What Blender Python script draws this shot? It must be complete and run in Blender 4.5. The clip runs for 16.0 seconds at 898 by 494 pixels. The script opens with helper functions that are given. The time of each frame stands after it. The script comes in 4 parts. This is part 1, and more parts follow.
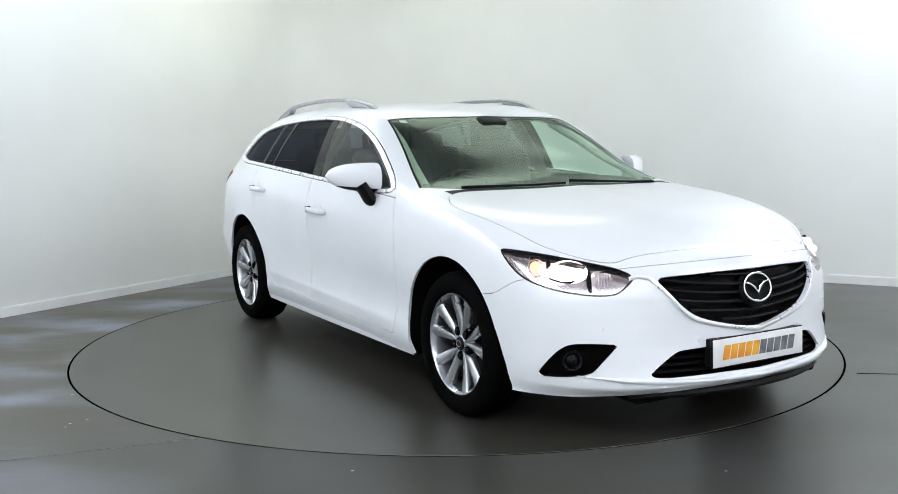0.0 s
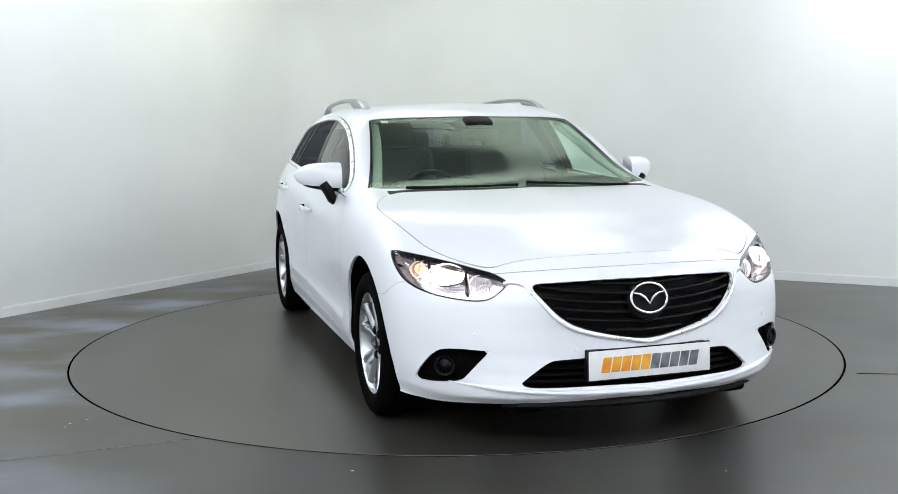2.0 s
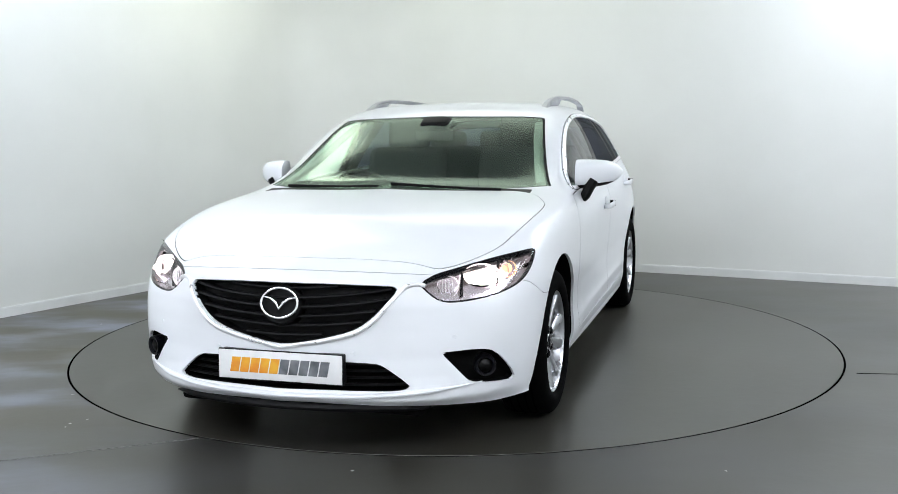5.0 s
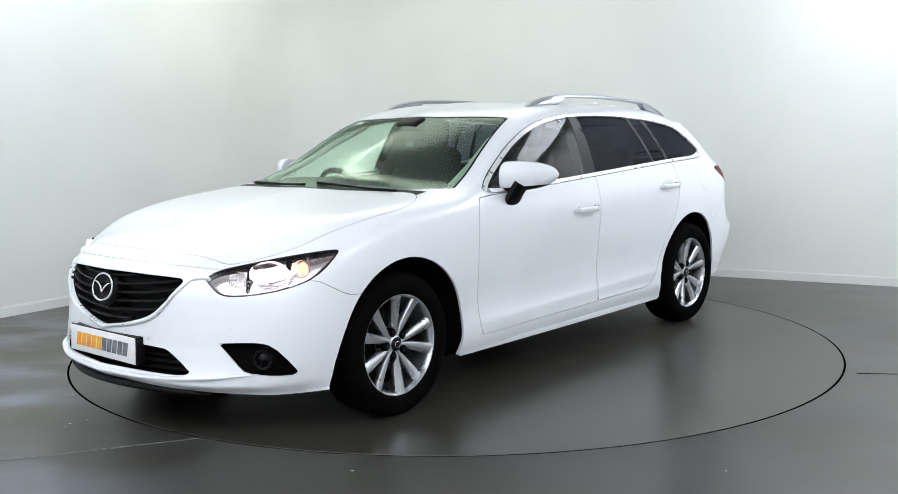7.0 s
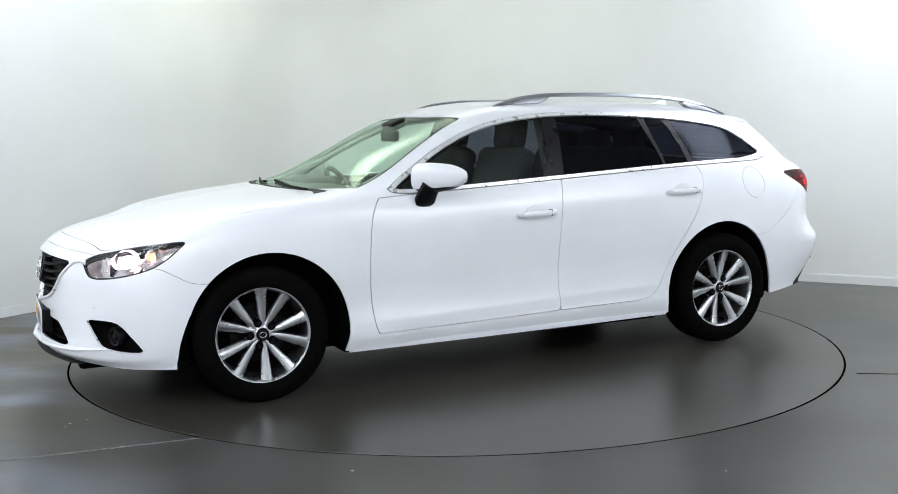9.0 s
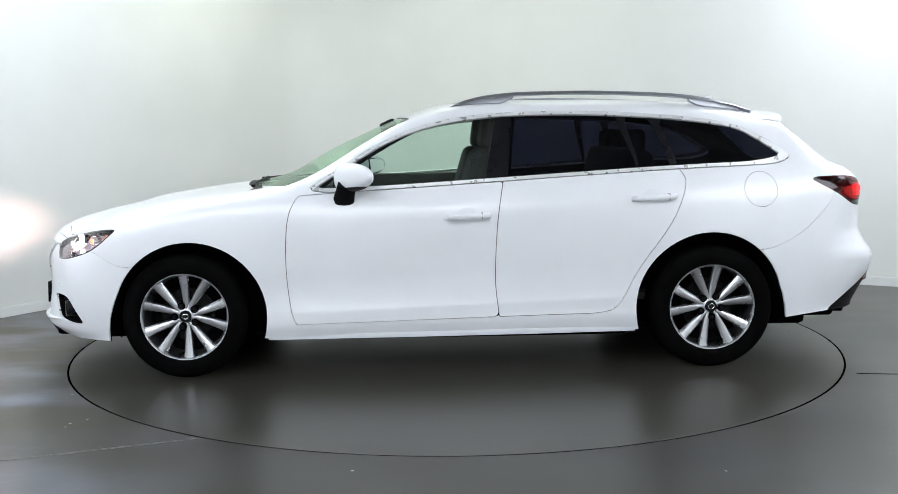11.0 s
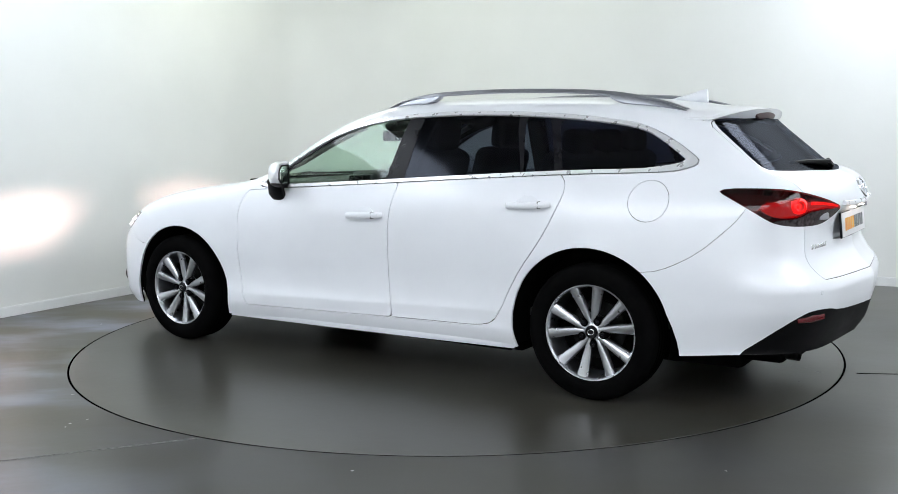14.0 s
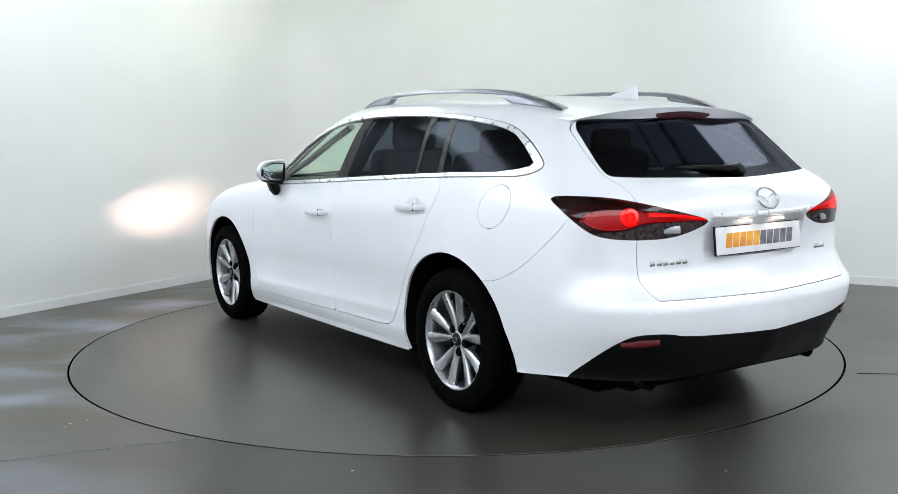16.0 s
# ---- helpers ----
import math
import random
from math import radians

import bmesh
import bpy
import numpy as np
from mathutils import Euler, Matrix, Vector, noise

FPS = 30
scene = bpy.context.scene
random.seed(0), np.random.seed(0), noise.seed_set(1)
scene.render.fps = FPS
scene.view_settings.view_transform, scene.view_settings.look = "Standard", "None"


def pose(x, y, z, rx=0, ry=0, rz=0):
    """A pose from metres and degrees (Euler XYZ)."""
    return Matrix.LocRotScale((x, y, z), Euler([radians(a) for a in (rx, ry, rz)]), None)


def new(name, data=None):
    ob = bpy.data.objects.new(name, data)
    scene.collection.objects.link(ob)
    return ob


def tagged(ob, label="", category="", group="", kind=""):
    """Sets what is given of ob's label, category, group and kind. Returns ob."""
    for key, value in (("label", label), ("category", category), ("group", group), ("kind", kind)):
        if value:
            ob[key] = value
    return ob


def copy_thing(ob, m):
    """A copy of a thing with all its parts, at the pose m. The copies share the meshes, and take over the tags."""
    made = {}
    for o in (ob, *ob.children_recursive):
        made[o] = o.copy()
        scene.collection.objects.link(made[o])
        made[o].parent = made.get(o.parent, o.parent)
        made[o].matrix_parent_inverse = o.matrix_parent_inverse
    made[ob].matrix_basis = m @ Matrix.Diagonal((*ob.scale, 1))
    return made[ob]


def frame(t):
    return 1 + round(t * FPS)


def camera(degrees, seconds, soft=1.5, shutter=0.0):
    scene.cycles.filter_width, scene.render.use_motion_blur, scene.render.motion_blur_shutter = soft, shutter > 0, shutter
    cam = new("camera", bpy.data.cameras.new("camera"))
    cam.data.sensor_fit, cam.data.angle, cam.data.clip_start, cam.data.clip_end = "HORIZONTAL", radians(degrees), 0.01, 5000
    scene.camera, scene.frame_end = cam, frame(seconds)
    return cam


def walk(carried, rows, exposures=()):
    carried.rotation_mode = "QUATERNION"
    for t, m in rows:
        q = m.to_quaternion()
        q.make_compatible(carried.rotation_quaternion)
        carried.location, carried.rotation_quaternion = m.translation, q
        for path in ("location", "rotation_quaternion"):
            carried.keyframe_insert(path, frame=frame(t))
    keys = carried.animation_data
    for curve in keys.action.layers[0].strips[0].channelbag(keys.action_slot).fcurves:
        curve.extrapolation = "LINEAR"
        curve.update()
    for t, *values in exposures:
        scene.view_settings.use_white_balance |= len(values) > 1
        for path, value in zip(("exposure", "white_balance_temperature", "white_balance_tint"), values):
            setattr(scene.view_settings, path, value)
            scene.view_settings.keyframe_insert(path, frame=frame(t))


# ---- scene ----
cam = camera(49.76, 16.0, soft=0.8)
EYE = pose(0, -5.869, 1.247, 90 - 6.711, 0, 0.312) @ pose(0, 0, 0, 0, 0, -0.715)
walk(cam, [(0.0, EYE), (16.0, EYE)], exposures=[(0.0, 0.0), (16.0, 0.0)])

# ---- plan of the room: two long walls that meet in a rounded corner behind the turntable ----
CORNER = Vector((-1.16, 4.15))
ALONG_L = Vector((-0.517, -0.856))
ALONG_R = Vector((0.885, -0.466))
LEN_L, LEN_R, CEIL = 10.0, 9.5, 3.3
TABLE = 2.227

# ---- world: the room is closed, next to nothing comes from outside ----
world = bpy.data.worlds.new("world")
world.use_nodes = True
scene.world = world
world.node_tree.nodes["Background"].inputs[0].default_value = (0.8, 0.9, 1.0, 1)
world.node_tree.nodes["Background"].inputs[1].default_value = 0.02

# ceiling light panels: metres along the left wall, along the right wall, size, strength, colour
PANELS = [
    (2.2, 0.7, 0.8, 1.2, 6.0, (0.95, 1.0, 0.86)),
    (1.3, 2.4, 2.8, 1.7, 1.7, (0.94, 1.0, 0.90)),
    (0.9, 6.2, 3.0, 1.3, 8.5, (0.86, 0.915, 1.0)),
    (4.9, 0.9, 1.1, 3.0, 6.5, (0.83, 0.90, 1.0)),
    (8.5, 4.6, 7.0, 2.4, 4.8, (0.89, 0.93, 1.0)),
    (4.5, 8.4, 1.6, 3.6, 7.0, (0.89, 0.93, 1.0)),
]

# ---- materials ----
def material(name, color, rough=0.5, metal=0.0, coat=0.0, emit=None, strength=0.0, specular=0.5):
    m = bpy.data.materials.new(name)
    m.use_nodes = True
    b = m.node_tree.nodes["Principled BSDF"]
    b.inputs["Base Color"].default_value = (*color, 1)
    b.inputs["Roughness"].default_value = rough
    b.inputs["Metallic"].default_value = metal
    b.inputs["Coat Weight"].default_value = coat
    b.inputs["Coat Roughness"].default_value = 0.16
    b.inputs["Specular IOR Level"].default_value = specular
    if emit:
        b.inputs["Emission Color"].default_value = (*emit, 1)
        b.inputs["Emission Strength"].default_value = strength
    return m


def varied(m, scale, low, high, detail=6.0, stretch=(1, 1, 1), socket="Base Color", bump=0.0, bump_scale=60.0, at=(0.35, 0.65)):
    """Lets noise run between two values of a socket, in metres of the thing's own space, and adds a fine relief."""
    n, l = m.node_tree.nodes, m.node_tree.links
    b = n["Principled BSDF"]
    co, mp, no, ra = n.new("ShaderNodeTexCoord"), n.new("ShaderNodeMapping"), n.new("ShaderNodeTexNoise"), n.new("ShaderNodeValToRGB")
    mp.inputs["Scale"].default_value = stretch
    no.inputs["Scale"].default_value, no.inputs["Detail"].default_value = scale, detail
    l.new(co.outputs["Object"], mp.inputs[0])
    l.new(mp.outputs[0], no.inputs["Vector"])
    l.new(no.outputs["Fac"], ra.inputs[0])
    ra.color_ramp.elements[0].position, ra.color_ramp.elements[1].position = at
    ra.color_ramp.elements[0].color = (*low, 1) if isinstance(low, tuple) else (low, low, low, 1)
    ra.color_ramp.elements[1].color = (*high, 1) if isinstance(high, tuple) else (high, high, high, 1)
    l.new(ra.outputs[0], b.inputs[socket])
    if bump:
        n2, bu = n.new("ShaderNodeTexNoise"), n.new("ShaderNodeBump")
        n2.inputs["Scale"].default_value = bump_scale
        bu.inputs["Strength"].default_value, bu.inputs["Distance"].default_value = bump, 0.004
        l.new(co.outputs["Object"], n2.inputs["Vector"])
        l.new(n2.outputs["Fac"], bu.inputs["Height"])
        l.new(bu.outputs[0], b.inputs["Normal"])
    return m


def glass(name, tint, gloss_color=(1, 1, 1), extra=0.09, shine=0.04, slant=0.9):
    """A thin pane: it lets light straight through, tinted, and mirrors at a slant."""
    m = bpy.data.materials.new(name)
    m.use_nodes = True
    n, l = m.node_tree.nodes, m.node_tree.links
    n.remove(n["Principled BSDF"])
    tr, gl, mx, fr = n.new("ShaderNodeBsdfTransparent"), n.new("ShaderNodeBsdfGlossy"), n.new("ShaderNodeMixShader"), n.new("ShaderNodeLayerWeight")
    po, ad = n.new("ShaderNodeMath"), n.new("ShaderNodeMath")
    tr.inputs[0].default_value = (*tint, 1)
    gl.inputs[0].default_value, gl.inputs["Roughness"].default_value = (*gloss_color, 1), extra
    fr.inputs[0].default_value = 0.5
    po.operation, po.inputs[1].default_value = "POWER", 5.0
    ad.operation, ad.inputs[1].default_value, ad.inputs[2].default_value = "MULTIPLY_ADD", slant, shine
    l.new(fr.outputs["Facing"], po.inputs[0])
    l.new(po.outputs[0], ad.inputs[0])
    l.new(ad.outputs[0], mx.inputs[0])
    l.new(tr.outputs[0], mx.inputs[1])
    l.new(gl.outputs[0], mx.inputs[2])
    l.new(mx.outputs[0], n["Material Output"].inputs[0])
    return m


PAINT = varied(material("white_car_paint", (0.82, 0.84, 0.88), 0.30, coat=0.7), 3.0, (0.805, 0.825, 0.865), (0.835, 0.855, 0.895), bump=0.01, bump_scale=240)
BLACK = varied(material("black_plastic", (0.003, 0.003, 0.0035), 0.5, specular=0.15), 6, 0.48, 0.56, socket="Roughness")
GLOSS_BLACK = varied(material("gloss_black_trim", (0.004, 0.004, 0.006), 0.3, specular=0.18), 20, 0.25, 0.38, socket="Roughness")
LINING = varied(material("dark_lining", (0.003, 0.003, 0.003), 0.9, specular=0.04), 12, (0.002, 0.002, 0.002), (0.004, 0.004, 0.004))
RUBBER = varied(material("tyre_rubber", (0.0025, 0.0025, 0.0025), 0.8, specular=0.02), 14, (0.0022, 0.0022, 0.0024), (0.0036, 0.0036, 0.0036), bump=0.1, bump_scale=300)
ALLOY = varied(material("silver_alloy", (0.58, 0.59, 0.62), 0.32, metal=1.0), 15, 0.26, 0.38, socket="Roughness")
RAIL = varied(material("satin_aluminium", (0.36, 0.37, 0.40), 0.38, metal=1.0), 20, 0.32, 0.44, socket="Roughness")
CHROME = varied(material("chrome", (0.85, 0.86, 0.88), 0.1, metal=1.0), 30, 0.06, 0.16, socket="Roughness")
SATIN = varied(material("satin_chrome", (0.88, 0.89, 0.91), 0.3, metal=0.6), 30, 0.26, 0.36, socket="Roughness")
STEEL = varied(material("brake_steel", (0.06, 0.06, 0.06), 0.5, metal=1.0), 40, (0.012, 0.012, 0.012), (0.03, 0.03, 0.03))
CLEAR = glass("clear_glass", (0.80, 0.91, 0.85), extra=0.03, shine=0.035)
SCREEN = glass("windscreen_glass", (0.74, 0.90, 0.79), (0.84, 1.0, 0.88), extra=0.16, shine=0.062, slant=0.75)
PRIVACY = glass("dark_tinted_glass", (0.09, 0.10, 0.14), (0.80, 0.86, 1.0), extra=0.10, shine=0.018, slant=0.14)
LENS = glass("clear_lamp_lens", (0.95, 0.95, 0.96), extra=0.05, shine=0.03)
RED_LENS = glass("red_lamp_lens", (0.75, 0.02, 0.03), extra=0.05, shine=0.03, slant=0.45)
DARK_RED = glass("dark_red_lamp_lens", (0.36, 0.006, 0.016), extra=0.05, shine=0.03, slant=0.45)
SMOKE = varied(material("smoked_lamp_lens", (0.03, 0.02, 0.022), 0.15, specular=0.3), 60, (0.02, 0.012, 0.014), (0.07, 0.055, 0.06))
BRAKE = material("dark_red_brake_lens", (0.035, 0.003, 0.006), 0.35, specular=0.2)
REFLECT = material("lamp_reflector", (0.88, 0.86, 0.88), 0.14, metal=1.0)
BEAM = material("headlamp_bulb", (1, 1, 1), emit=(1.0, 0.66, 0.58), strength=3000.0)
# bulb light on reflectors, housing and barrel is put into their own emission
GLOW = material("lit_headlamp_reflector", (0.9, 0.9, 0.9), 0.15, metal=1.0, emit=(1.0, 0.88, 0.87), strength=1.9)
GLOW_SOFT = material("half_lit_headlamp_reflector", (0.6, 0.58, 0.62), 0.18, metal=1.0, emit=(1.0, 0.86, 0.88), strength=0.14)
GLOW_MID = material("dim_headlamp_reflector", (0.8, 0.8, 0.82), 0.2, metal=1.0, emit=(1.0, 0.92, 0.93), strength=0.55)
AMBER = material("lit_amber_bulb", (0.9, 0.4, 0.1), emit=(1.0, 0.50, 0.26), strength=2.2)
RED_GLOW = material("lit_tail_bulb", (1, 0.1, 0.1), emit=(1.0, 0.03, 0.03), strength=1.0)
RED_HOT = material("lit_tail_core", (1, 0.2, 0.1), emit=(1.0, 0.10, 0.05), strength=3.5)
PLATE_LIGHT = material("number_plate_lamp", (1, 1, 1), emit=(1.0, 0.75, 0.6), strength=7.0)
RED_SOFT = material("half_lit_tail_reflector", (0.3, 0.01, 0.015), 0.3, emit=(1.0, 0.03, 0.04), strength=0.20)
RED_PLASTIC = material("red_reflector", (0.09, 0.004, 0.007), 0.2, coat=0.4)
FABRIC = varied(material("black_cloth_upholstery", (0.02, 0.02, 0.024), 0.9), 60, (0.014, 0.014, 0.017), (0.035, 0.035, 0.04), bump=0.3, bump_scale=400)
DASH = varied(material("dark_dashboard_plastic", (0.02, 0.021, 0.022), 0.6), 50, (0.016, 0.017, 0.018), (0.03, 0.03, 0.03), bump=0.15, bump_scale=500)
HEADLINER = varied(material("pale_headliner", (0.5, 0.49, 0.46), 0.95), 50, (0.45, 0.44, 0.41), (0.55, 0.54, 0.5))
PLATE = varied(material("white_plate", (0.8, 0.8, 0.8), 0.35), 20, (0.76, 0.76, 0.77), (0.82, 0.82, 0.83))
ORANGE = varied(material("orange_print", (0.85, 0.36, 0.02), 0.4), 14, (0.75, 0.25, 0.02), (0.85, 0.45, 0.04))
GREY_PRINT = varied(material("grey_print", (0.12, 0.13, 0.15), 0.4), 14, (0.08, 0.09, 0.1), (0.22, 0.23, 0.25))
WALL = varied(material("white_wall_paint", (0.76, 0.77, 0.75), 0.38), 1.2, (0.74, 0.75, 0.73), (0.78, 0.79, 0.77), bump=0.04, bump_scale=35)
SKIRT = varied(material("white_skirting_paint", (0.74, 0.75, 0.75), 0.35), 4, (0.70, 0.71, 0.71), (0.77, 0.78, 0.78))
CEILING = varied(material("white_ceiling_paint", (0.7, 0.7, 0.7), 0.8), 2, (0.68, 0.68, 0.68), (0.74, 0.74, 0.73))
GROOVE = material("groove_black", (0.002, 0.002, 0.002), 0.9, specular=0.0)
SCUFF = varied(material("pale_scuff", (0.15, 0.15, 0.15), 0.6), 60, (0.08, 0.08, 0.08), (0.24, 0.24, 0.24))


def floor_paint(name, low, high, streaks):
    """Grey resin floor: cloudy colour, long streaks that fade along x, and a gloss that changes from patch to patch."""
    m = material(name, low, 0.3, specular=0.65)
    n, l = m.node_tree.nodes, m.node_tree.links
    b = n["Principled BSDF"]
    co = n.new("ShaderNodeTexCoord")

    def cloud(scale, detail, stretch, turn, lo, hi):
        mp, no, mr = n.new("ShaderNodeMapping"), n.new("ShaderNodeTexNoise"), n.new("ShaderNodeMapRange")
        mp.inputs["Scale"].default_value, mp.inputs["Rotation"].default_value = stretch, (0, 0, radians(turn))
        no.inputs["Scale"].default_value, no.inputs["Detail"].default_value = scale, detail
        l.new(co.outputs["Object"], mp.inputs[0])
        l.new(mp.outputs[0], no.inputs["Vector"])
        l.new(no.outputs["Fac"], mr.inputs[0])
        mr.inputs[1].default_value, mr.inputs[2].default_value = lo, hi
        return mr.outputs[0]

    def mix(fac, a, c):
        mx = n.new("ShaderNodeMix")
        mx.data_type = "RGBA"
        l.new(fac, mx.inputs[0])
        for socket, value in ((mx.inputs[6], a), (mx.inputs[7], c)):
            if isinstance(value, tuple):
                socket.default_value = (*value, 1)
            else:
                l.new(value, socket)
        return mx.outputs[2]

    base = mix(cloud(0.9, 4, (1, 1, 1), 0, .3, .7), low, high)
    # strength of the pale and brown streaks, by position along x
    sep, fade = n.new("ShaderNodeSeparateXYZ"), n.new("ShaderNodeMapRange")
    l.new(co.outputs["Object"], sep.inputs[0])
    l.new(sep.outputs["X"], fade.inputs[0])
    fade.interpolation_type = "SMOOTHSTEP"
    for k, value in zip((1, 2, 3, 4), streaks[3]):
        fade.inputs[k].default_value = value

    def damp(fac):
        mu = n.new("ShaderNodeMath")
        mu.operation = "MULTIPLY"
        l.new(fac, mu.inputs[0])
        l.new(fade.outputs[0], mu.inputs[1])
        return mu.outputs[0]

    streak = mix(damp(cloud(1.5, 10, (0.8, 1.6, 1), streaks[0], .44, .64)), base, streaks[1])
    brown = mix(damp(cloud(1.3, 10, (0.7, 1.6, 1), streaks[0] - 8, .47, .62)), streak, streaks[2])
    speck = cloud(55, 3, (1, 1, 1), 0, .70, .78)
    brown = mix(speck, brown, tuple(c * 1.5 for c in high))
    l.new(brown, b.inputs["Base Color"])
    rr = n.new("ShaderNodeMapRange")
    l.new(cloud(0.8, 2, (0.6, 1.3, 1), streaks[0], .25, .75), rr.inputs[0])
    rr.inputs[3].default_value, rr.inputs[4].default_value = 0.28, 0.36
    l.new(rr.outputs[0], b.inputs["Roughness"])
    no, bu = n.new("ShaderNodeTexNoise"), n.new("ShaderNodeBump")
    no.inputs["Scale"].default_value, no.inputs["Detail"].default_value = 14.0, 3.0
    bu.inputs["Strength"].default_value, bu.inputs["Distance"].default_value = 0.05, 0.008
    l.new(co.outputs["Object"], no.inputs["Vector"])
    l.new(no.outputs["Fac"], bu.inputs["Height"])
    l.new(bu.outputs[0], b.inputs["Normal"])
    return m


# pale bluish and brown streaks, strongest on the left
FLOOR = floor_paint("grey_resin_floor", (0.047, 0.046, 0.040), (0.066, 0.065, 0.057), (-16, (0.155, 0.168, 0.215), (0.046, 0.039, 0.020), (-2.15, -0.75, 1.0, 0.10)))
DECK = floor_paint("grey_turntable_deck", (0.030, 0.029, 0.023), (0.038, 0.037, 0.030), (40, (0.036, 0.036, 0.031), (0.030, 0.027, 0.020), (-2, 2, 0.7, 0.7)))


# ---- mesh helpers ----
def put(name, bm, mat, parent=None, label="", smooth=True):
    me = bpy.data.meshes.new(name)
    bm.to_mesh(me)
    bm.free()
    me.materials.append(mat)
    if smooth:
        me.shade_smooth()
        me.set_sharp_from_angle(angle=radians(38))
    ob = new(name, me)
    if parent:
        ob.parent = parent
    return tagged(ob, label)


part = put


def block(size, centre=(0, 0, 0), bevel=0.0, segments=2, turn=None, bm=None):
    bm = bm or bmesh.new()
    made = bmesh.ops.create_cube(bm, size=1)["verts"]
    bmesh.ops.scale(bm, vec=size, verts=made)
    if bevel:
        edges = list({e for v in made for e in v.link_edges})
        made = bmesh.ops.bevel(bm, geom=edges, offset=bevel, segments=segments, profile=0.5, affect="EDGES", clamp_overlap=True)["verts"]
    if turn:
        bmesh.ops.rotate(bm, matrix=Euler([radians(a) for a in turn]).to_matrix(), verts=made)
    bmesh.ops.translate(bm, vec=centre, verts=made)
    return bm


def lathe(profile, steps=48, axis="Y", bm=None, caps=False):
    """Turns a profile of (radius, along) round an axis."""
    bm = bm or bmesh.new()
    rings = []
    for r, h in profile:
        ring = []
        for i in range(steps):
            a = 2 * math.pi * i / steps
            c, s = r * math.cos(a), r * math.sin(a)
            ring.append(bm.verts.new({"Y": (c, h, s), "X": (h, c, s), "Z": (c, s, h)}[axis]))
        rings.append(ring)
    for p, q in zip(rings, rings[1:]):
        for i in range(steps):
            bm.faces.new((p[i], p[(i + 1) % steps], q[(i + 1) % steps], q[i]))
    if caps:
        bm.faces.new(rings[0])
        bm.faces.new(rings[-1])
    bmesh.ops.recalc_face_normals(bm, faces=bm.faces)
    return bm


def sweep(points, widths, heights, up=(0, 0, 1), sides=10, power=2.6, bm=None):
    """A rod along points with a rounded oblong section, w wide and h high at each point."""
    bm = bm or bmesh.new()
    pts = [Vector(p) for p in points]
    rings = []
    for i, p in enumerate(pts):
        d = (pts[min(i + 1, len(pts) - 1)] - pts[max(i - 1, 0)]).normalized()
        s = d.cross(Vector(up)).normalized()
        u = s.cross(d)
        ring = []
        for k in range(sides):
            a = 2 * math.pi * k / sides
            c, q = math.cos(a), math.sin(a)
            c, q = math.copysign(abs(c) ** (2 / power), c), math.copysign(abs(q) ** (2 / power), q)
            ring.append(bm.verts.new(p + s * c * widths[i] / 2 + u * q * heights[i] / 2))
        rings.append(ring)
    for a, b in zip(rings, rings[1:]):
        for k in range(sides):
            bm.faces.new((a[k], a[(k + 1) % sides], b[(k + 1) % sides], b[k]))
    bm.faces.new(rings[0])
    bm.faces.new(rings[-1])
    bmesh.ops.recalc_face_normals(bm, faces=bm.faces)
    return bm


def curve(points, n=8):
    return [tuple(p) for p in pchip(np.array(points, float), n)]


def moved(bm, m):
    bmesh.ops.transform(bm, matrix=m, verts=bm.verts)
    return bm


